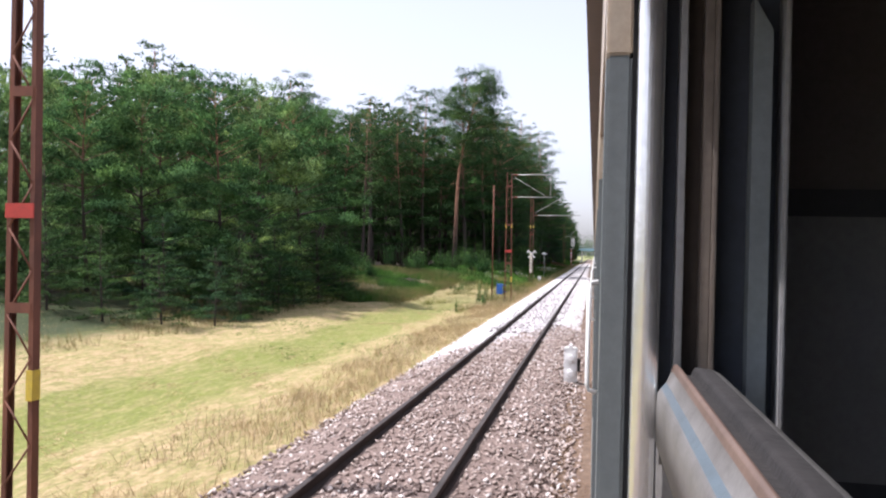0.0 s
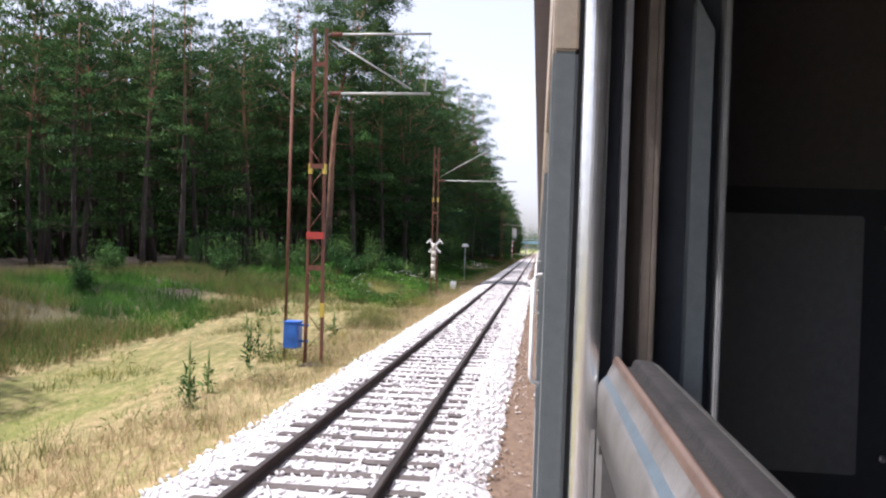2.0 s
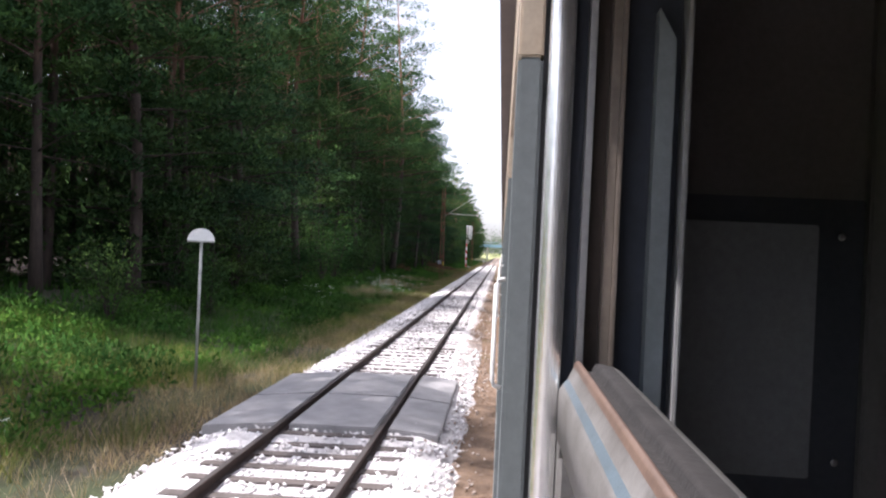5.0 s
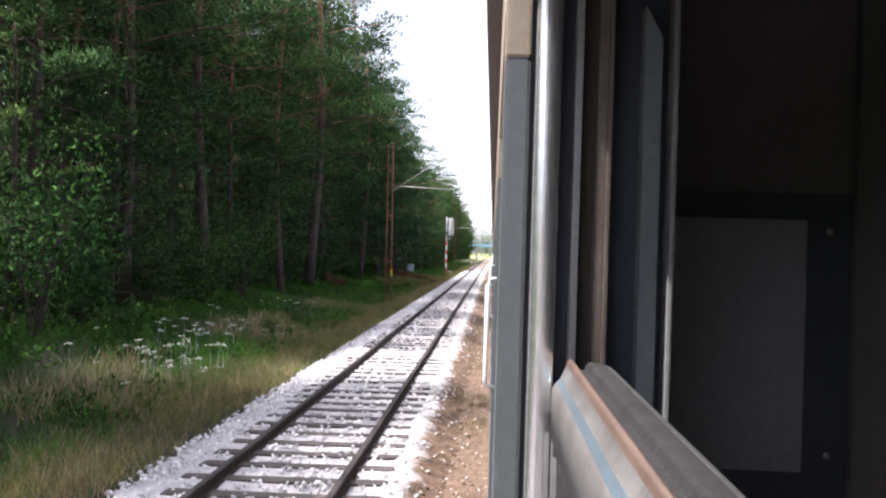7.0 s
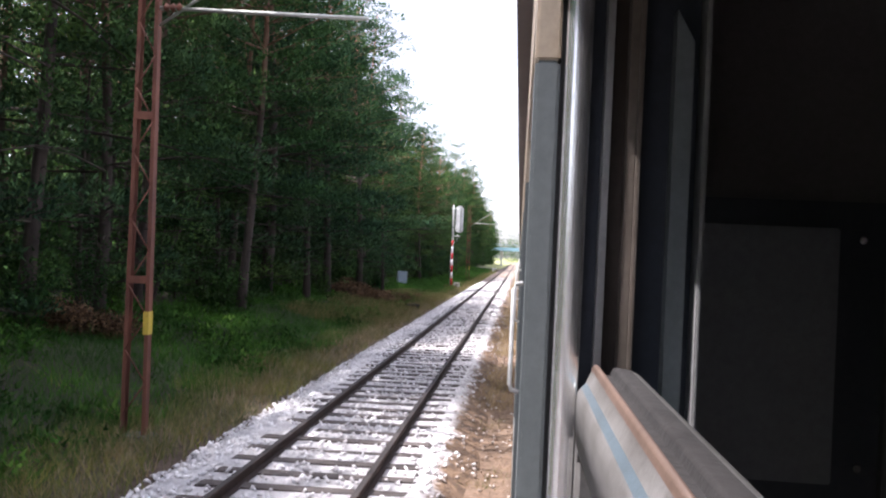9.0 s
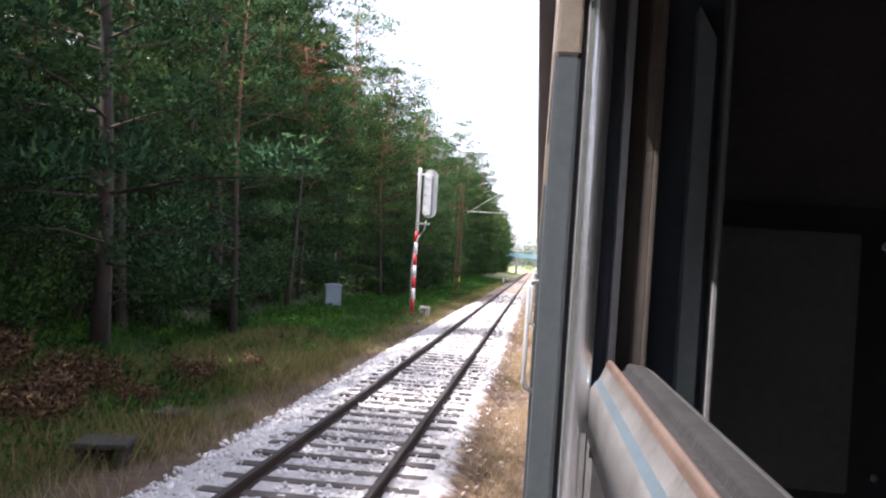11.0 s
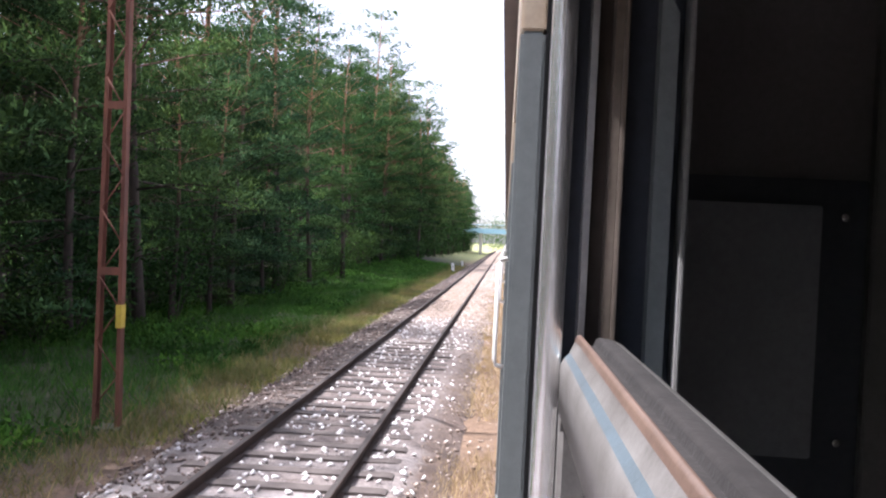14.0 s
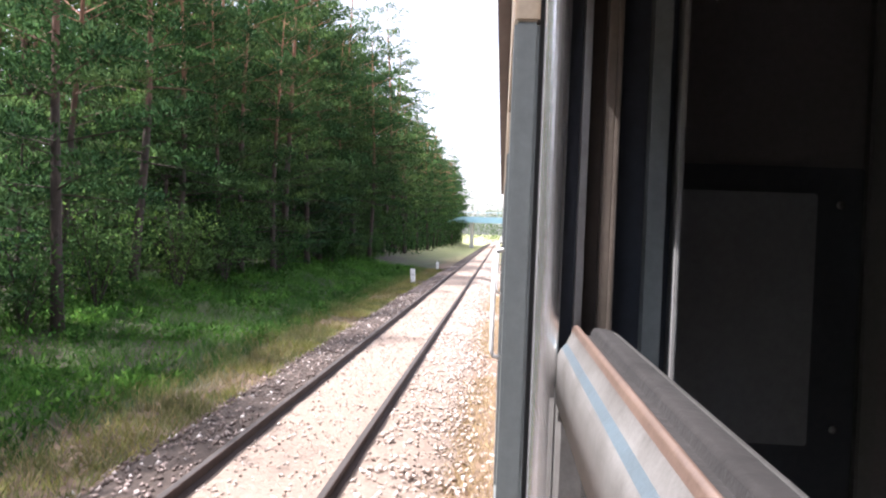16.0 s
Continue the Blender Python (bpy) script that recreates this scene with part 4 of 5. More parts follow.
def forest_interior():
    """The trees behind the front rows, past counting, as one mesh of trunks and one of foliage."""
    kinds = []
    for i in range(4):
        b, tri = tree_meshes(50 + i, 19 + i, 7 + i, 3.2, 36, 16, 0.42, 0.1, cushion=0.9, stubs=4)
        b.bm.verts.index_update()
        v = np.array([q.co[:] for q in b.bm.verts])
        kinds.append((v, [tuple(q.index for q in fc.verts) for fc in b.bm.faces], tri))
        b.bm.free()
    tv, tf, leaves = [], [], []
    off = 0
    for x0, gap, y0 in ((-18.8, 4.2, 112), (-22.8, 4.6, 106), (-27.5, 4.8, 98), (-32.5, 4.8, 70), (-37.5, 4.6, 62), (-43, 4.6, 56)):
        y = y0
        while y < 350:
            if x0 > -24 and 263 < y < 286:
                y += 2.0
                continue
            v, f, tri = kinds[trng.randrange(4)]
            x, a, s = x0 + trng.uniform(-1.3, 1.3), trng.uniform(0, 6.28), trng.uniform(0.85, 1.08)
            R = np.array([[math.cos(a), -math.sin(a), 0], [math.sin(a), math.cos(a), 0], [0, 0, 1]]) * s
            at = np.array([x, y, float(height(x, y))])
            tv.append(v @ R.T + at)
            tf += [tuple(i + off for i in q) for q in f]
            off += len(v)
            leaves.append(tri[:, :3] @ R.T + at)
            y += gap * trng.uniform(0.75, 1.25)
    tagged(new("forest_trunks", mesh_of("forest_trunks", np.concatenate(tv).tolist(), tf, [M_BARK], smooth=True)), "dark bare pine trunks inside the forest", "forest", kind="stuff")
    tagged(new("forest_foliage", triangles("forest_foliage", np.concatenate(leaves), M_PINE)), "dark needle foliage inside the forest", "forest", kind="stuff")


forest_interior()
# dark woods that close the view behind
far_rng = np.random.default_rng(5)


def far_woods(name, x0, x1, y0, y1, n, label, h0=13, h1=20, count=105, length=1.0, width=0.2, spread=1.7):
    out = []
    for k in range(n):
        x, y = far_rng.uniform(x0, x1), far_rng.uniform(y0, y1)
        H = far_rng.uniform(h0, h1)
        out.append(tufts(far_rng, np.array([x, y, H * 0.42]), (spread, spread, H * 0.3), count, length, width))
    tagged(new(name, triangles(name, np.concatenate(out), M_PINE)), label, "forest", kind="stuff")


far_woods("far_low_forest", -70, -48, 0, 62, 120, "low dark trees behind the hay field", 6, 9)
far_woods("far_forest", -64, -46, 66, 480, 1000, "deep dark pine forest behind the front trees", 15, 22, 120, 1.1, 0.26)
far_woods("far_undergrowth", -62, -40, 0, 480, 620, "dark undergrowth deep in the forest", 4.0, 9.0, 115, 1.0, 0.24)
far_woods("forest_undergrowth", -23, -14.5, 106, 470, 580, "dark young growth between the pine trunks", 3.0, 9.0, 170, 0.5, 0.08, 1.1)
far_woods("far_edge_growth", -14.5, -10.8, 325, 465, 150, "dark young growth at the far forest edge", 3.0, 6.5, 150, 0.5, 0.09, 1.1)
far_woods("distant_forest", -160, 140, 560, 760, 420, "distant line of trees beyond the bridge")
for t in HIGH + EDGE + STAND + FAR + BUSHY + SAPLING + LOW + [BIG, DEADPINE]:
    for o in (*t.children, t):
        bpy.data.objects.remove(o)


# ---- shrubs ----
def shrub(seed, tall, wide, n, mat, label, group, leaf=0.13):
    rng = np.random.default_rng(seed)
    b = Build()
    tri = []
    for k in range(9):
        a, L = rng.uniform(0, 6.28), rng.uniform(0.5, 1.0)
        tip = np.array([math.cos(a) * wide * rng.uniform(0.2, 0.8), math.sin(a) * wide * rng.uniform(0.2, 0.8), tall * L])
        b.tube([(0, 0, -0.1), tip * np.array([0.4, 0.4, 0.5]), tip], [0.03, 0.018, 0.006], 4, cap=False)
        for s in (0.45, 0.7, 0.95):
            tri.append(tufts(rng, tip * s, (wide * 0.22, wide * 0.22, tall * 0.12), n, leaf, leaf * 0.24, 0.1))
    t = empty("shrub", pose(0, 0, -500), label, "shrub", group)
    part("branchwork", b.done("branchwork", M_BARK), t)
    part("foliage", triangles("foliage", np.concatenate(tri), mat), t)
    return t


SHRUBS = [shrub(200 + i, 1.6 + 0.7 * i, 1.0 + 0.3 * i, 60, M_SHRUB, "leafy green shrub at the forest edge", "shrubs at the forest edge") for i in range(4)]
BRACKEN = shrub(220, 0.8, 0.9, 110, M_BROWN, "withered brown bracken beside the line", "withered bracken", 0.12)
for x, y, k, s in ((-10.5, 101, 2, 0.9), (-12.5, 92, 1, 0.9), (-14, 88, 2, 0.8), (-11.5, 84, 0, 0.9), (-15, 80, 1, 0.8), (-17, 73, 0, 0.9), (-19.5, 66, 1, 0.7), (-13.5, 97, 3, 0.8), (-15.5, 92, 3, 0.9),
                   (-9.5, 88.5, 0, 0.8), (-18.5, 83, 2, 0.8), (-20.5, 78, 3, 0.6), (-21, 69, 0, 1.0), (-9.6, 106, 1, 0.9), (-17.5, 61, 0, 0.8), (-13.5, 77, 2, 0.7), (-12.2, 80, 1, 1.0), (-14.5, 75, 1, 0.8), (-10.2, 88.5, 0, 1.0), (-8.6, 91, 0, 0.9), (-11, 78.5, 0, 0.9), (-16, 71, 1, 0.9)):
    put(SHRUBS[k], x, y, s, None, trng)
y = 109
while y < 360:
    x = -11.4 + trng.uniform(-1.2, 0.9) - (2.6 if 206 < y < 232 else 0)
    put(trng.choice(SHRUBS), x, y, trng.uniform(0.6, 1.25), None, trng)
    y += trng.uniform(1.4, 3.6)
for x, y, s in ((-8.6, 186.5, 1.0), (-7.6, 188.5, 0.9), (-9.6, 189.5, 1.1), (-8.2, 190.6, 0.8), (-10.7, 162.6, 1.0), (-10.2, 163.8, 0.8), (-7.0, 192.8, 0.7), (-6.6, 216.9, 0.35), (-7.4, 187.6, 0.8), (-9.0, 188.0, 0.9), (-6.9, 190.2, 0.6), (-6.5, 194.5, 0.5), (-10.2, 187.8, 0.9)):
    put(BRACKEN, x, y, s, None, trng)
for t in SHRUBS + [BRACKEN]:
    for o in (*t.children, t):
        bpy.data.objects.remove(o)


def mullein(x, y, tall, label="tall green mullein spike with broad lower leaves"):
    rng = np.random.default_rng(int(1000 * abs(x)))
    g = float(height(x, y))
    p = empty("mullein_plant", pose(x, y, g, rng.uniform(-5, 5), rng.uniform(-5, 5), 0), label, "plant", "mullein plants in the verge")
    b = Build().tube([(0, 0, -0.05), (0.01, 0, tall * 0.6), (0.0, 0.01, tall * 0.72), (0, 0, tall)], [0.018, 0.014, 0.03, 0.008], 7)
    part("spike", b.done("spike", M_SPIKE), p)
    tri = [tufts(rng, np.array([0, 0, z]), (0.02 + 0.05 * (1 - z / tall), 0.02 + 0.05 * (1 - z / tall), 0.04), 9, 0.2 * (1 - 0.6 * z / tall), 0.03 * (1 - 0.6 * z / tall), 0.5) for z in np.linspace(0.05, tall * 0.62, 6)]
    part("leaf_rosette", triangles("leaf_rosette", np.concatenate(tri), M_SHRUB), p)


for x, y, h in ((-6.8, 47, 1.1), (-6.6, 47.5, 0.9), (-7.3, 51.6, 1.4), (-7.0, 52.3, 1.1), (-6.9, 50.6, 1.2), (-6.3, 46.0, 0.8), (-7.6, 53.2, 1.3), (-9.5, 92, 1.6), (-12, 90, 1.5), (-8.8, 85, 1.5), (-10.5, 80, 1.4), (-7.6, 84, 1.2), (-7.2, 41.5, 0.9), (-6.4, 56.5, 0.9), (-11.2, 84.5, 1.3)):
    mullein(x, y, h)


# ---- grass, weeds and stones ----
def blades(rng, x, y, tall, width, lean=0.35):
    n = len(x)
    z = height(x, y)
    a = rng.uniform(0, 6.28, n)
    h = tall * rng.uniform(0.5, 1.25, n)
    w = width * rng.uniform(0.7, 1.3, n)
    base = np.stack([x, y, z - 0.03], 1)
    s = np.stack([np.cos(a), np.sin(a), np.zeros(n)], 1) * w[:, None]
    tip = base + np.stack([rng.normal(0, lean, n) * h, rng.normal(0, lean, n) * h, h], 1)
    return np.stack([base - s, base + s, tip], 1)


def patchy(x, y, scale, cut, seed):
    v = np.sin(x * scale + seed) + np.sin(y * scale * 0.7 + 2 * seed) + np.sin((x + y) * scale * 0.6 + 3 * seed) + np.sin((x * 0.7 - y) * scale * 1.3)
    return v > cut


def sward(name, label, category, mat, n, x0, x1, y0, y1, tall, width, seed, cut=-9, scale=0.8, lean=0.35, bunch=4, spread=0.07):
    rng = np.random.default_rng(seed)
    x, y = rng.uniform(x0, x1, n), rng.uniform(y0, y1, n)
    keep = patchy(x, y, scale, cut, seed)
    x, y = x[keep], y[keep]
    x, y = np.repeat(x, bunch) + rng.normal(0, spread, len(x) * bunch), np.repeat(y, bunch) + rng.normal(0, spread, len(y) * bunch)
    tagged(new(name, triangles(name, blades(rng, x, y, tall, width, lean), mat)), label, category, kind="stuff")


def herbs(name, label, mat, n, x0, x1, y0, y1, wide, tall, per, leaf, seed, cut=-9, scale=0.8, broad=0.26):
    """Low mounds of small leaves on the ground, in patches."""
    rng = np.random.default_rng(seed)
    x, y = rng.uniform(x0, x1, n), rng.uniform(y0, y1, n)
    keep = patchy(x, y, scale, cut, seed)
    x, y = x[keep], y[keep]
    z = height(x, y)
    w, h = wide * rng.uniform(0.5, 1.3, len(x)), tall * rng.uniform(0.5, 1.4, len(x))
    mounds = [tufts(rng, np.array([a, b, c + 0.45 * t]), (q, q, 0.4 * t), per, leaf, leaf * broad, 0.5) for a, b, c, q, t in zip(x, y, z, w, h)]
    tagged(new(name, triangles(name, np.concatenate(mounds), mat)), label, "herbs", kind="stuff")


sward("verge_grass", "lush green grass on the verge", "grass", M_GRASS, 56000, -12.2, -5.75, 96, 320, 0.36, 0.008, 1, -3.2, lean=0.6)
herbs("leafy_verge_herbs", "low leafy green herbs covering the verge", M_HERB, 3600, -12.0, -6.1, 100, 320, 0.2, 0.3, 40, 0.13, 61, -0.6)
herbs("leafy_bank_herbs", "bright green leafy herbs before the trees", M_HERB, 1500, -14.5, -6.4, 70, 100, 0.22, 0.34, 44, 0.13, 62, -0.8)
herbs("yellow_bank_herbs", "yellow-green herbs among the dry grass", M_YGRASS, 420, -13.0, -5.6, 44, 76, 0.26, 0.3, 40, 0.14, 63, 0.2, 0.9, 0.1)
sward("yellow_herbs", "yellowing herbs and seed heads in the verge", "herbs", M_WEED, 2200, -8.8, -5.6, 122, 152, 0.5, 0.009, 34, 0.2, lean=0.4)
sward("withered_herbs", "withered brown and yellow herbs in the verge", "herbs", M_BROWNG, 7000, -9.5, -5.2, 176, 204, 0.45, 0.012, 33, -0.6, lean=0.5)
sward("verge_grass_near_field", "green grass and herbs near the crossing", "grass", M_YGRASS, 14000, -14.0, -5.8, 66, 100, 0.4, 0.007, 2, -0.5, lean=0.5)
sward("bank_grass", "tall green grass on the bank before the trees", "grass", M_GRASS, 14000, -22.0, -12.0, 46, 78, 0.45, 0.011, 31, -1.2, lean=0.5)
sward("verge_clumps", "tall yellow-green grass clumps beside the ballast", "grass", M_YGRASS, 3600, -7.0, -5.0, 34, 98, 0.6, 0.006, 41, 0.6, 0.9, 0.3, 8, 0.12)
sward("edge_grass", "low olive grass creeping onto the ballast edge", "grass", M_YGRASS, 9000, -5.7, -4.5, 232, 320, 0.2, 0.008, 42, -1.2, 0.9, 0.6)
sward("sparse_herbs", "scattered green herbs round the mast foot", "herbs", M_YGRASS, 2600, -10.5, -5.0, 44, 66, 0.34, 0.007, 32, 0.9, 1.1, 0.4)
sward("field_grass", "thin green grass between the hay strips", "grass", M_GRASS, 16000, -26, -6.0, 4, 64, 0.1, 0.007, 3, 0.2, 0.45, lean=0.8)
sward("hay", "cut dry hay lying on the field", "hay", M_STRAW, 34000, -24, -5.2, 4, 76, 0.07, 0.008, 4, -0.9, 0.45, 1.8)
sward("dry_grass", "dry yellow grass beside the ballast", "grass", M_STRAW, 12000, -6.6, -4.5, 8, 130, 0.26, 0.005, 5, -0.4, lean=0.5)
sward("withered_verge", "withered brown and olive weeds along the ballast", "weeds", M_BROWNG, 12000, -6.6, -4.7, 125, 320, 0.3, 0.007, 25, -0.7, lean=0.6)
sward("weeds", "tall pinkish grass heads beside the track", "weeds", M_WEED, 9000, -6.6, -4.7, 10, 190, 0.32, 0.005, 6, -0.6, 0.9, 0.4)
sward("strip_grass", "dry golden grass between the tracks", "grass", M_STRAW, 14000, -1.0, 0.0, 160, 300, 0.2, 0.005, 7, -0.6, 0.9, 0.5)
sward("strip_litter", "short withered grass between the tracks", "grass", M_BROWN, 14000, -0.95, 0.05, 4, 190, 0.06, 0.008, 8, -0.9, 0.9, 1.2)
sward("bank_tufts", "yellow-green grass tufts at the ballast edge", "grass", M_YGRASS, 5200, -6.5, -4.6, 104, 300, 0.26, 0.006, 19, 0.1, 1.2, 0.5, 6, 0.1)
sward("bank_tufts_near", "yellow-green grass tufts in the sunny verge", "grass", M_YGRASS, 5200, -7.2, -4.6, 98, 165, 0.3, 0.006, 20, -0.7, 1.1, 0.5, 6, 0.12)
sward("strip_tufts", "tawny dry grass tufts between the tracks", "grass", M_BROWNG, 3200, -1.0, -0.1, 100, 185, 0.14, 0.006, 18, -0.2, 1.3, 0.6)
sward("forest_floor_plants", "dark low plants under the trees", "plants", M_GRASS, 15000, -22, -10.5, 62, 330, 0.4, 0.022, 9, -1.5, 0.6)
sward("field_edge_grass", "tall uncut grass under the bushy pines", "grass", M_BROWNG, 7000, -34, -14.5, 20, 58, 0.5, 0.009, 22, -0.8, 0.6, 0.4)
sward("reed_grass", "tall withered brown grass at the tree line", "grass", M_BROWNG, 10000, -23, -11.5, 46, 78, 0.65, 0.008, 21, -0.3, 0.6, 0.3)


def umbels(name, label, spots, seed):
    """Flat white flower heads on thin stems, in loose groups round the given spots."""
    rng = np.random.default_rng(seed)
    heads = []
    for cx, cy, n in spots:
        for k in range(n):
            x, y = cx + rng.normal(0, 0.7), cy + rng.normal(0, 1.3)
            top = float(height(x, y)) + rng.uniform(0.4, 0.75)
            heads.append(tufts(rng, np.array([x, y, top]), (0.05, 0.05, 0.012), 14, 0.035, 0.014, 0.4)[:, :3])
            heads.append(np.array([[(x - 0.004, y, top - 0.6), (x + 0.004, y, top - 0.6), (x, y, top)]]))
    tagged(new(name, triangles(name, np.concatenate(heads), M_FLOWER)), label, "flowers", kind="stuff")


umbels("white_flowers", "small white umbel flowers in the verge", [(-7.0, 129.5, 34), (-8.0, 133, 20), (-7.4, 137, 14), (-9.0, 86, 22), (-8.0, 90, 16), (-11.5, 82, 14), (-8.6, 118, 10), (-8.5, 145, 8), (-9.5, 74, 10)], 71)



def stones(name, label, mat, n, x0, x1, y0, y1, size, seed, keep=None):
    """Loose broken stones, each an uneven eight-sided lump."""
    rng = np.random.default_rng(seed)
    x, y = rng.uniform(x0, x1, n), rng.uniform(y0, y1, n)
    dx = np.abs(x - TRACK_X)
    ok = np.abs(dx - GAUGE / 2) > 0.115
    if keep is not None:
        ok &= keep(x, y, rng)
    x, y, dx = x[ok], y[ok], dx[ok]
    side = x - TRACK_X
    z = np.interp(side, [-2.3, -1.75, -1.3, 1.3, 1.6, 2.3], [-0.42, -0.24, -0.15, -0.15, -0.24, -0.4])
    n = len(x)
    r = size * rng.uniform(0.6, 1.35, (n, 1, 1))
    octa = np.array([(1, 0, 0), (0, 1, 0), (-1, 0, 0), (0, -1, 0), (0, 0, 1), (0, 0, -1)], float)
    v = octa[None] * rng.uniform(0.65, 1.3, (n, 6, 1)) + rng.normal(0, 0.16, (n, 6, 3))
    a = rng.uniform(0, 6.28, n)
    c, s = np.cos(a)[:, None], np.sin(a)[:, None]
    tilt = rng.normal(0, 0.5, (n, 1))
    vx, vy, vz = v[:, :, 0] * c - v[:, :, 1] * s, v[:, :, 0] * s + v[:, :, 1] * c, v[:, :, 2] * 0.75
    v = np.stack([vx, vy + vz * tilt * 0.3, vz + vx * tilt], 2) * r
    v += np.stack([x, y, z + 0.008], 1)[:, None, :]
    f = np.array([(0, 1, 4), (1, 2, 4), (2, 3, 4), (3, 0, 4), (1, 0, 5), (2, 1, 5), (3, 2, 5), (0, 3, 5)])
    me = bpy.data.meshes.new(name)
    me.vertices.add(n * 6)
    me.vertices.foreach_set("co", v.reshape(-1).astype(np.float32))
    idx = (f[None] + (np.arange(n) * 6)[:, None, None]).reshape(-1).astype(np.int32)
    me.loops.add(n * 24)
    me.loops.foreach_set("vertex_index", idx)
    me.polygons.add(n * 8)
    me.polygons.foreach_set("loop_start", np.arange(0, n * 24, 3, dtype=np.int32))
    me.polygons.foreach_set("loop_total", np.full(n * 8, 3, dtype=np.int32))
    me.materials.append(mat)
    me.update(calc_edges=True)
    tagged(new(name, me), label, "stones", kind="stuff")


def off_sleepers(x, y, rng):
    """Stones lie in the cribs and on the shoulders, few on the sleepers."""
    near = np.abs((y / 0.6 + 0.5) % 1 - 0.5) * 0.6 < 0.1
    kept = (y < 231) | (rng.random(len(x)) < 0.4)
    return (~(near & (np.abs(x - TRACK_X) < 1.25)) | (rng.random(len(x)) < 0.08)) & kept


stones("ballast_stones", "pale grey crushed stone ballast", M_STONE, 60000, TRACK_X - 2.15, TRACK_X + 1.95, 19, 253, 0.042, 11, lambda x, y, rng: off_sleepers(x, y, rng) & (y > 27 + 3.4 * (x - TRACK_X) + rng.normal(0, 0.5, len(x))) & ((x < -1.05 + rng.normal(0, 0.16, len(x)) + 0.12 * np.sin(y * 0.9)) | (y < 104)) & ((x > TRACK_X - 0.85) | (y < 234 + rng.normal(0, 2.5, len(x)) - 2.0 * (TRACK_X - 0.85 - x))))
stones("old_ballast_stones", "brown dusty old ballast covering the sleepers", M_OLDSTONE, 15000, TRACK_X - 2.2, TRACK_X + 2.3, 3, 31, 0.038, 12, lambda x, y, rng: y < 27 + 3.4 * (x - TRACK_X) + rng.normal(0, 0.8, len(x)))
stones("sandy_ballast_stones", "sandy ballast covering the sleepers", M_SANDSTONE, 5000, TRACK_X - 0.7, TRACK_X + 0.7, 251, 330, 0.022, 13)
stones("pale_shoulder_stones", "pale loose ballast beside the right rail", M_SANDSTONE, 9000, TRACK_X + 0.8, TRACK_X + 2.4, 250, 330, 0.036, 15)
stones("dark_shoulder_stones", "dark brown ballast on the outer shoulder", M_DARKSTONE, 8500, TRACK_X - 2.3, TRACK_X - 0.8, 231, 325, 0.036, 16)
stones("scattered_stones", "loose stones in the dirt between the tracks", M_SANDSTONE, 6500, -1.05, 0.0, 4, 320, 0.03, 14)


# ---- line-side things ----
def lattice_mast(x, y, tall, width, label, arms=(), plate=None, yellow=None, bands=None):
    """Two rusty channels laced together, on a concrete foot, with brackets towards the track."""
    g = float(height(x, y))
    m = empty("catenary_mast", pose(x, y, g), label, "mast", "masts along the line")
    top = tall - g
    half = lambda z: (width - 0.3 * width * z / top) / 2
    for s in (-1, 1):
        b = Build()
        ch = [(-0.03, -0.06), (0.03, -0.06), (0.03, -0.052), (-0.022, -0.052), (-0.022, 0.052), (0.03, 0.052), (0.03, 0.06), (-0.03, 0.06)]
        lo = [b.bm.verts.new((s * half(0) - s * px, py, 0)) for px, py in ch]
        hi = [b.bm.verts.new((s * half(top) - s * px, py, top)) for px, py in ch]
        for i in range(8):
            b.bm.faces.new((lo[i], lo[(i + 1) % 8], hi[(i + 1) % 8], hi[i]))
        b.bm.faces.new(lo)
        b.bm.faces.new(hi)
        part("channel", b.done("channel", M_RUST), m)
    z, k = 0.35, 0
    while z < top - 0.5:
        s = 1 if k % 2 else -1
        part("lacing_bar", Build().tube([(s * half(z), -0.055, z), (-s * half(z + 0.5), -0.055, z + 0.48)], 0.012, 4).done("lacing_bar", M_RUST), m)
        if k % 5 == 4:
            part("batten_plate", Build().box(-half(z), half(z), -0.068, -0.06, z, z + 0.12).done("batten_plate", M_RUST), m)
        z, k = z + 0.5, k + 1
    part("foot", Build().box(-0.3, 0.3, -0.22, 0.22, -0.3, 0.05).done("foot", M_BLACKC, bevel=0.03), m, "dark weathered concrete foot")
    if plate:
        part("plate", Build().box(-half(plate) - 0.03, half(plate) + 0.03, -0.084, -0.07, plate - g, plate - g + 0.17).done("plate", M_REDOX), m, "red oxide plate")
    if yellow:
        part("yellow_band", Build().box(half(yellow) - 0.05, half(yellow) + 0.035, -0.075, 0.062, yellow - g, yellow - g + 0.35).done("yellow_band", M_YELLOW), m, "faded yellow band")
    if bands:
        for s in (-1, 1):
            part("pale_band", Build().box(s * half(bands) - 0.036, s * half(bands) + 0.036, -0.066, 0.066, bands - g, bands - g + 0.25).done("pale_band", M_YELLOW), m)
    for z0, z1, out in arms:
        a = part("bracket", Build().tube([(half(top), 0, z0 - g), (out, 0, z1 - g)], 0.03, 6).done("bracket", M_GALV), m, "weathered galvanised bracket")
        part("insulator", Build().tube([(half(top) + 0.1 + 0.05 * i, 0, z0 - g) for i in range(7)], [0.03, 0.07, 0.03, 0.07, 0.03, 0.07, 0.03], 8).done("insulator", M_RUST), a)
    return m


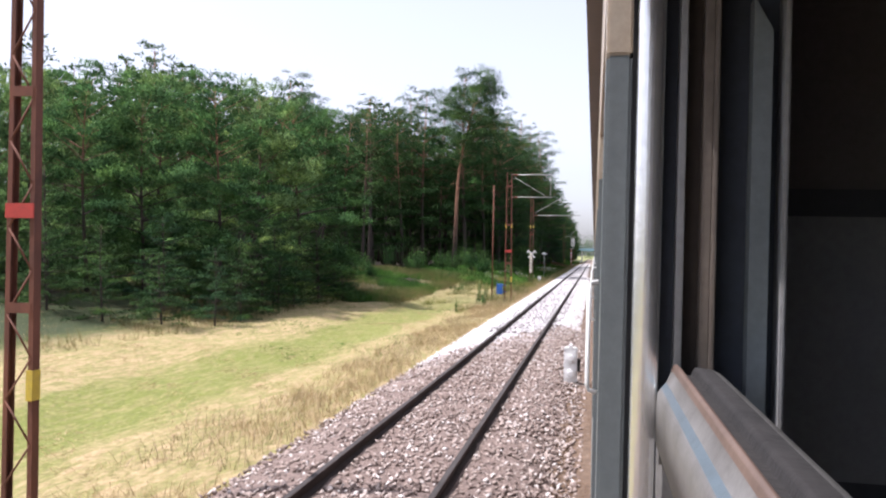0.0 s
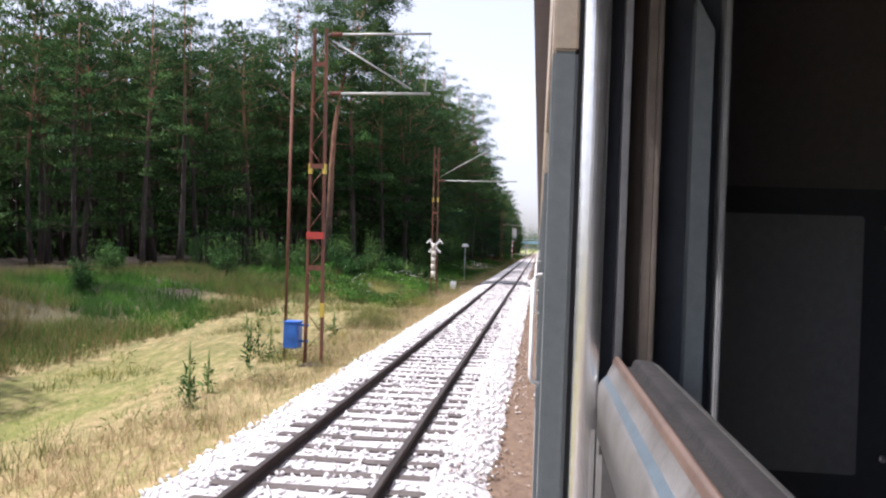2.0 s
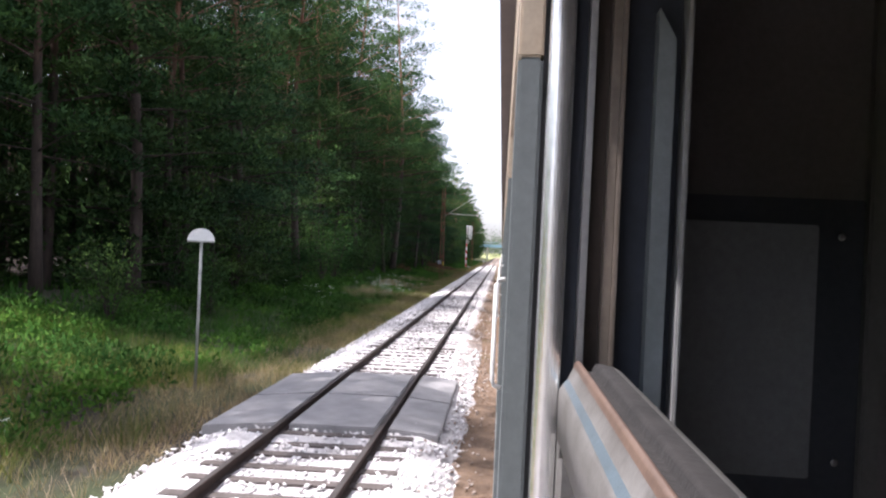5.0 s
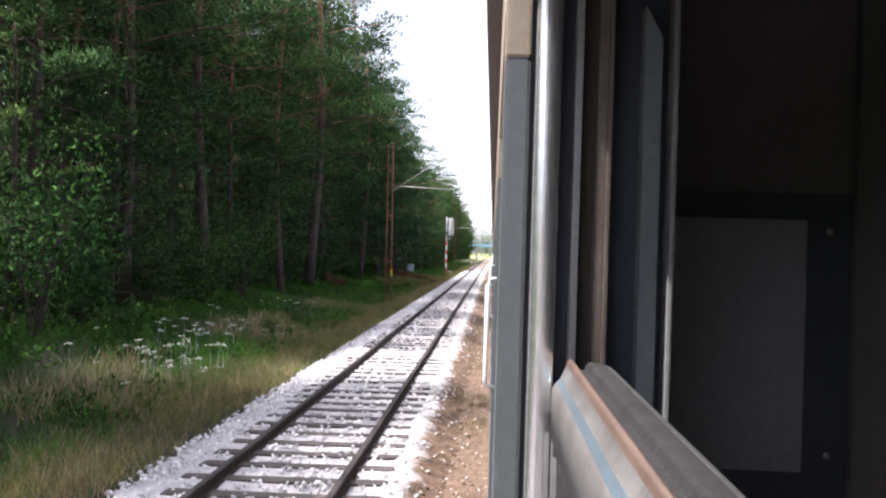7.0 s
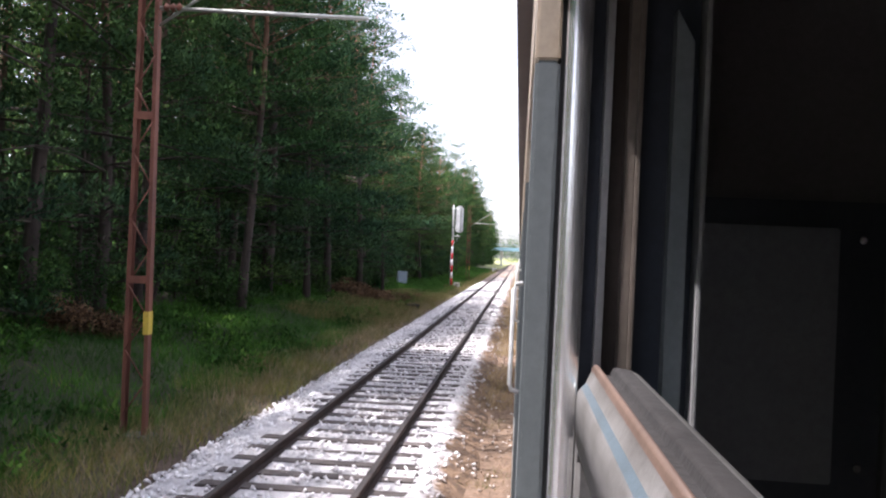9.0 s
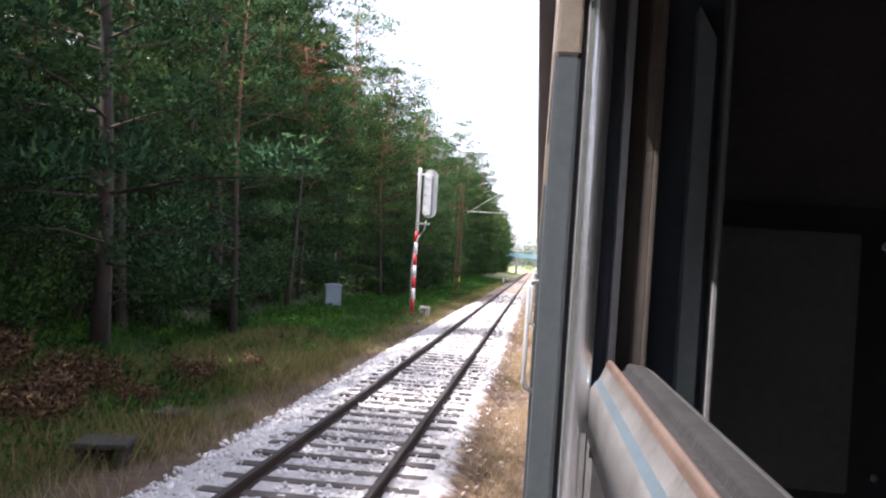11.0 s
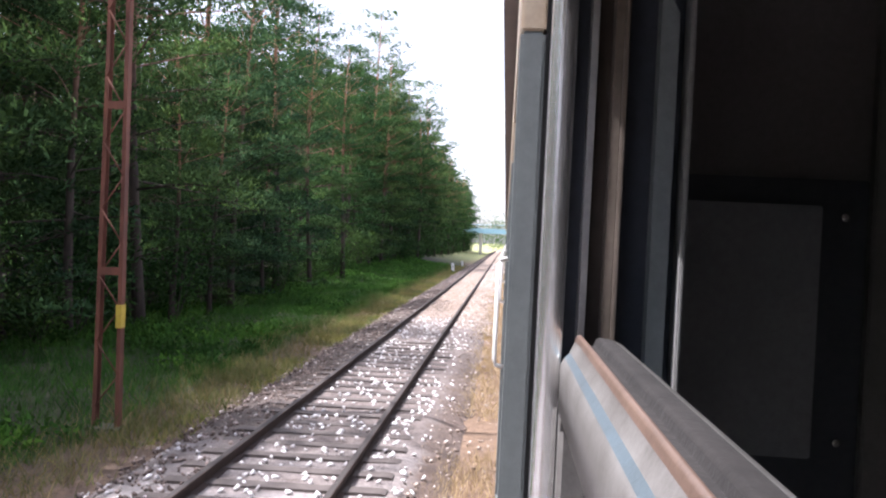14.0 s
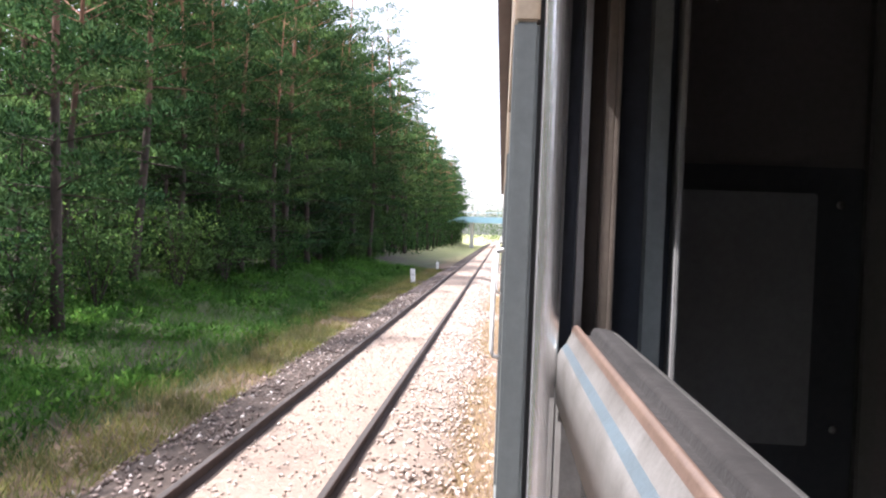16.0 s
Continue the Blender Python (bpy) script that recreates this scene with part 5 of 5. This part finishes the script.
lattice_mast(-6.5, 8.1, 8.6, 0.34, "rusty lattice mast at the mown field", [(6.5, 6.5, 3.4)], 2.95, 0.85)
m1 = lattice_mast(-5.45, 51.1, 7.9, 0.42, "rusty lattice mast carrying a blue box", [(7.75, 7.75, 2.75), (6.3, 6.3, 2.75)], 2.72, 0.8, 4.32)
part("stay", Build().tube([(0.3, 0, 8.0), (2.3, 0, 6.8)], 0.02, 6).done("stay", M_GALV), m1)
part("hanger", Build().tube([(2.7, 0, 8.1), (2.62, 0, 6.68)], 0.02, 6).done("hanger", M_GALV), m1)
part("thin_pole", Build().tube([(-1.25, 1.6, -0.3), (-1.2, 1.6, 7.6)], 0.04, 8).done("thin_pole", M_RUST), m1)
m2 = lattice_mast(-6.05, 78.0, 8.4, 0.34, "rusty lattice mast with a peeling white sleeve and crossing boards", [(6.45, 6.45, 4.7)], None, None, 5.2)
part("stay", Build().tube([(0.2, 0, 7.0), (3.0, 0, 8.6)], 0.022, 6).done("stay", M_GALV), m2)
m3 = lattice_mast(-5.76, 156.2, 8.6, 0.34, "rusty lattice mast at the forest edge", [(6.25, 6.1, 3.4)], None, 1.25)
m4 = lattice_mast(-5.93, 236.5, 8.6, 0.36, "rusty lattice mast standing in the green verge", [(6.45, 6.45, 3.85)], None, 1.1)
for m, o in ((m3, 6.3), (m4, 6.55)):
    part("stay", Build().tube([(0.15, 0, o), (2.9, 0, o + 1.85), (3.65, 0, o + 1.87)], 0.022, 6).done("stay", M_GALV), m)

# crossing boards and sleeve of the second mast
for s in (-1, 1):
    part("crossing_board", Build().box(-0.5, 0.5, -0.012, 0.012, -0.055, 0.055).done("crossing_board", M_WHITE, bevel=0.006), m2, "white crossing board", pose(0.02, -0.09 + 0.013 * s, 2.98, 0, 47 * s, 0))
    part("crossing_board", Build().box(-0.17, 0.17, -0.012, 0.012, -0.045, 0.045).done("crossing_board", M_WHITE, bevel=0.006), m2, "short white crossing board", pose(0.02 + s * 0.36, -0.13, 3.25, 0, 47 * s, 0))
sleeve = Build()
for k in range(5):
    sleeve.tube([(-0.16, -0.12, 1.14 + 0.4 * k), (-0.16, -0.12, 1.51 + 0.4 * k)], [0.128 + 0.005 * (k % 2)] * 2, 14)
part("sleeve", sleeve.done("sleeve", M_PEEL), m2, "peeling white painted sleeve", pose(0.13, 0, 0))


def blue_box():
    g = float(height(-6.25, 51.2))
    b = empty("trackside_box", pose(-5.86, 51.15, g + 0.55), "bright blue metal box bracketed to the mast", "equipment box")
    part("body", Build().box(-0.32, 0.05, -0.2, 0.2, -0.06, 0.56).done("body", M_BLUE, bevel=0.02), b)
    part("lid", Build().box(-0.34, 0.07, -0.22, 0.22, 0.565, 0.6).done("lid", M_BLUE, bevel=0.01), b)
    part("door", Build().box(-0.28, 0.01, -0.215, -0.203, 0.2, 0.52).done("door", M_BLUE, bevel=0.004), b)
    for z in (0.08, 0.48):
        part("bracket_arm", Build().box(0.055, 0.26, -0.04, 0.04, z, z + 0.06).done("bracket_arm", M_BLUE, bevel=0.008), b)


blue_box()


def main_signal():
    """A tall signal mast with red and white bands; its oblong board is seen from behind."""
    x, y = -6.09, 216.2
    g = float(height(x, y))
    s = empty("railway_signal", pose(x, y, g), "red and white banded signal mast with a white oblong board", "railway signal")
    top = 7.22 - g
    zs = [0.32 + 0.575 * k for k in range(8)]
    for k in range(7):
        part("band", Build().tube([(0, 0, zs[k]), (0, 0, zs[k + 1])], 0.085, 14).done("band", M_RED if k % 2 == 0 else M_WHITE), s, "red painted band" if k % 2 == 0 else "white painted band")
    part("upper_mast", Build().tube([(0, 0, zs[7]), (0, 0, top - 0.12), (0, 0, top - 0.02), (0, 0, top)], [0.085, 0.085, 0.07, 0.02], 14).done("upper_mast", M_WHITE), s)
    part("base", Build().tube([(0, 0, 0.02), (0, 0, 0.32)], [0.12, 0.12], 14).done("base", M_RUST), s, "rusty iron base")
    part("flange", Build().tube([(0, 0, -0.3), (0, 0, 0.05)], [0.3, 0.28], 16).done("flange", M_CONCRETE), s, "concrete foot")
    # board: a stadium outline, with a folded rim and a housing behind
    cz, hw, hh = top - 1.28, 0.34, 1.22
    out = [(hw * math.cos(a), (hh - hw) + hw * math.sin(a)) for a in np.linspace(0, math.pi, 12)] + [(hw * math.cos(a), -(hh - hw) + hw * math.sin(a)) for a in np.linspace(math.pi, 2 * math.pi, 12)]
    b = Build()
    b.prism([(px, pz) for px, pz in out], 0.10, 0.13)
    part("board", b.done("board", M_WHITE), s, "white oblong board", pose(0.56, 0, cz))
    rim = Build()
    lo = [rim.bm.verts.new((px, 0.0, pz)) for px, pz in out]
    hi = [rim.bm.verts.new((px, 0.1, pz)) for px, pz in out]
    li = [rim.bm.verts.new((px * 0.94, 0.0, pz * 0.98)) for px, pz in out]
    for i in range(len(out)):
        j = (i + 1) % len(out)
        rim.bm.faces.new((lo[i], lo[j], hi[j], hi[i]))
        rim.bm.faces.new((lo[i], li[i], li[j], lo[j]))
    part("board_rim", rim.done("board_rim", M_WHITE), s, "", pose(0.56, 0, cz))
    part("housing", Build().box(-0.27, 0.06, -0.12, 0.09, -1.1, 0.95).done("housing", M_WHITE, bevel=0.03), s, "white lamp housing", pose(0.56, 0, cz))
    part("cable_duct", Build().box(0.075, 0.16, -0.05, 0.09, -1.15, 0.9).done("cable_duct", M_GALV, bevel=0.01), s, "grey cable duct", pose(0.56, 0, cz))
    for k in range(5):
        part("hinge", Build().box(-0.29, -0.1, -0.135, -0.122, 0.72 - 0.42 * k, 0.745 - 0.42 * k).done("hinge", M_GALV), s, "", pose(0.56, 0, cz))
    part("upper_clamp", Build().box(-0.13, 0.32, -0.06, 0.06, top - 0.36, top - 0.28).done("upper_clamp", M_WHITE, bevel=0.01), s)
    part("lower_bracket", Build().box(-0.1, 0.62, -0.1, 0.1, top - 2.86, top - 2.76).done("lower_bracket", M_GALV, bevel=0.01), s)
    part("cable", Build().tube([(0.45, -0.02, top - 2.65), (0.38, -0.06, top - 3.1), (0.12, -0.12, top - 3.5), (-0.06, -0.13, top - 4.0), (-0.13, -0.12, top - 5.0), (-0.13, -0.11, 0.3)], 0.03, 8).done("cable", M_FIN), s, "grey hanging cable")
    part("drain_pipe", Build().tube([(0.1, -0.1, 0.18), (0.35, -0.12, 0.25), (0.6, -0.1, 0.22)], 0.025, 6).done("drain_pipe", M_RUST), s)


main_signal()


def cabinet():
    x, y = -11.15, 219.8
    g = float(height(x, y))
    c = empty("relay_cabinet", pose(x, y, g - 0.05, 0, 0, 20), "grey blue metal relay cabinet standing in the grass", "cabinet")
    part("body", Build().box(-0.43, 0.43, -0.32, 0.32, 0.06, 1.32).done("body", M_CABINET, bevel=0.015), c)
    part("lid", Build().prism([(-0.48, 1.322), (0.48, 1.322), (0.48, 1.4), (0, 1.45), (-0.48, 1.4)], -0.37, 0.37).done("lid", M_CABINET, bevel=0.01), c)
    part("door", Build().box(-0.39, 0.39, -0.335, -0.322, 0.12, 1.28).done("door", M_CABINET, bevel=0.006), c)
    part("plinth", Build().box(-0.41, 0.41, -0.3, 0.3, -0.2, 0.058).done("plinth", M_CONCRETE), c, "concrete plinth")


cabinet()


def marker_stone():
    x, y = -5.75, 218.3
    g = float(height(x, y))
    s = empty("marker_stone", pose(x, y, g), "pale concrete marker block with a black letter T", "marker stone")
    part("block", Build().box(-0.27, 0.27, -0.16, 0.16, -0.1, 0.5).done("block", M_CONCRETE, bevel=0.02), s)
    part("letter", Build().box(-0.14, 0.14, -0.166, -0.1605, 0.3, 0.37).box(-0.036, 0.036, -0.166, -0.1605, 0.08, 0.3).done("letter", M_BLACK), s, "black letter T")


marker_stone()


def white_post(x, y, tall, wide, label, lean=0):
    g = float(height(x, y))
    s = empty("marker_post", pose(x, y, g, 0, lean, 0), label, "marker post")
    part("shaft", Build().box(-wide / 2, wide / 2, -wide * 0.35, wide * 0.35, -0.15, tall).done("shaft", M_WHITE, bevel=0.02), s)
    part("face_mark", Build().box(-wide * 0.3, wide * 0.3, -wide * 0.35 - 0.006, -wide * 0.35 - 0.001, tall * 0.55, tall * 0.62).done("face_mark", M_GALV), s)


white_post(-5.85, 86.6, 0.62, 0.36, "short white marker block in the grass", 4)
white_post(-5.1, 303.2, 0.85, 0.26, "small white marker post beside the track", -3)
white_post(-5.2, 322.0, 0.6, 0.2, "small white marker post far along the track")


def lamp_sign():
    x, y = -5.88, 95.4
    g = float(height(x, y))
    s = empty("round_top_sign", pose(x, y, g), "thin grey pole with a half-round white sign", "sign")
    part("pole", Build().tube([(0, 0, -0.2), (0.02, 0, 2.95)], 0.03, 8).done("pole", M_GALV), s)
    half = [(0.27 * math.cos(a), 0.24 * math.sin(a)) for a in np.linspace(0, math.pi, 14)]
    part("sign_plate", Build().prism(half, -0.012, 0.012).done("sign_plate", M_WHITE), s, "white half-round plate", pose(0.02, -0.03, 2.98))
    part("rim", Build().prism([(-0.27, -0.03), (0.27, -0.03), (0.27, 0.0), (-0.27, 0.0)], -0.016, 0.016).done("rim", M_GALV), s, "", pose(0.02, -0.03, 2.98))


lamp_sign()


def dwarf_signal():
    x, y = -0.5, 18.5
    s = empty("dwarf_signal", pose(x, y, -0.38), "low white shunting signal with two round lamps", "railway signal")
    part("foot", Build().box(-0.2, 0.2, -0.15, 0.15, -0.15, 0.06).done("foot", M_CONCRETE, bevel=0.02), s)
    part("case", Build().box(-0.15, 0.15, -0.11, 0.11, 0.06, 0.82).done("case", M_WHITE, bevel=0.025), s)
    part("cap", Build().prism([(-0.16, 0.822), (0.16, 0.822), (0.12, 0.87), (0.04, 0.87), (0.03, 0.93), (-0.03, 0.93), (-0.04, 0.87), (-0.12, 0.87)], -0.1, 0.1).done("cap", M_WHITE), s)
    for z in (0.27, 0.62):
        ln = part("lamp", Build().tube([(0, -0.11, z), (0, -0.15, z)], 0.1, 16).done("lamp", M_WHITE), s)
        part("lens", Build().tube([(0, -0.15, z), (0, -0.156, z)], [0.075, 0.06], 16).done("lens", M_WHITE), ln)
    part("side_box", Build().box(0.152, 0.22, -0.06, 0.08, 0.3, 0.6).done("side_box", M_BLACK, bevel=0.01), s, "black side box")


dwarf_signal()


def duct_block():
    x, y = -5.6, 186.8
    g = float(height(x, y))
    s = empty("concrete_cable_pit", pose(x, y, g, 0, 0, 12), "weathered concrete pit with a slab lid", "cable pit")
    for x0, x1 in ((-0.3, -0.2), (0.2, 0.3)):
        part("side", Build().box(x0, x1, -0.25, 0.25, -0.2, 0.26).done("side", M_OLDCON, bevel=0.01), s)
    part("back", Build().box(-0.2, 0.2, 0.16, 0.25, -0.2, 0.26).done("back", M_OLDCON), s)
    part("slab", Build().box(-0.36, 0.36, -0.3, 0.3, 0.263, 0.33).done("slab", M_OLDCON, bevel=0.015), s)


duct_block()
for x, y, w in ((-5.9, 189.3, 0.45),):
    g = float(height(x, y))
    tagged(new("concrete_block", Build().box(x - w / 2, x + w / 2, y - 0.3, y + 0.3, g - 0.1, g + 0.24).done("concrete_block", M_OLDCON, bevel=0.03)), "old weathered concrete block lying in the weeds", "block")


# ---- overpass at the far end ----
def overpass():
    y = 420
    b = empty("road_bridge", pose(0, y, 0), "pale blue road bridge crossing far over the line", "bridge")
    part("deck", Build().box(-70, 90, 0, 9, 5.0, 5.75).done("deck", M_BRIDGEC), b, "concrete deck")
    part("girder", Build().box(-70, 90, -0.25, -0.01, 4.9, 6.1).done("girder", M_BRIDGE), b, "pale blue edge girder")
    part("handrail", Build().box(-70, 90, -0.12, -0.05, 7.0, 7.1).done("handrail", M_BRIDGE), b)
    baluster = Build().box(-0.04, 0.04, -0.11, -0.06, 6.1, 7.0).done("baluster", M_BRIDGE)
    for k in range(80):
        part("baluster", baluster, b, "", pose(-69 + 2 * k, 0, 0))
    pier = Build().box(-0.3, 0.3, 0.8, 8.2, -0.6, 5.0).done("pier", M_BRIDGEC, bevel=0.05)
    for x in (-42, -30, -18, -6.3, 6.5, 18, 30, 42, 54):
        part("pier", pier, b, "", pose(x, 0, 0))


overpass()


# ---- sleepers, one by one ----
def add_sleepers():
    prof = [(-1.25, -0.3), (1.25, -0.3), (1.25, -0.16), (1.2, -0.145), (0.45, -0.15), (-0.45, -0.15), (-1.2, -0.145), (-1.25, -0.16)]
    body = Build().prism(prof, -0.1, 0.1).done("sleeper", M_SLEEPER)
    for k in range(291):
        y = 72.0 + 0.6 * k
        part("sleeper", body, track, "", pose(random.uniform(-0.015, 0.015), y, 0.012 + random.uniform(-0.008, 0.008), 0, 0, random.uniform(-0.5, 0.5)))
    v, f = [], []
    for k in range(46, 120):
        y = 0.6 * k
        if y > 71.5:
            break
        o = len(v)
        for yy in (-0.1, 0.1):
            v += [(px, y + yy, pz + 0.01) for px, pz in prof]
        n = 8
        f += [(o + i, o + (i + 1) % n, o + n + (i + 1) % n, o + n + i) for i in range(n)] + [tuple(range(o + n - 1, o - 1, -1)), tuple(range(o + n, o + 2 * n))]
    rest = part("sleepers_under_old_ballast", mesh_of("sleepers", v, f, [M_SLEEPER]), track)
    tagged(rest, kind="stuff")


add_sleepers()
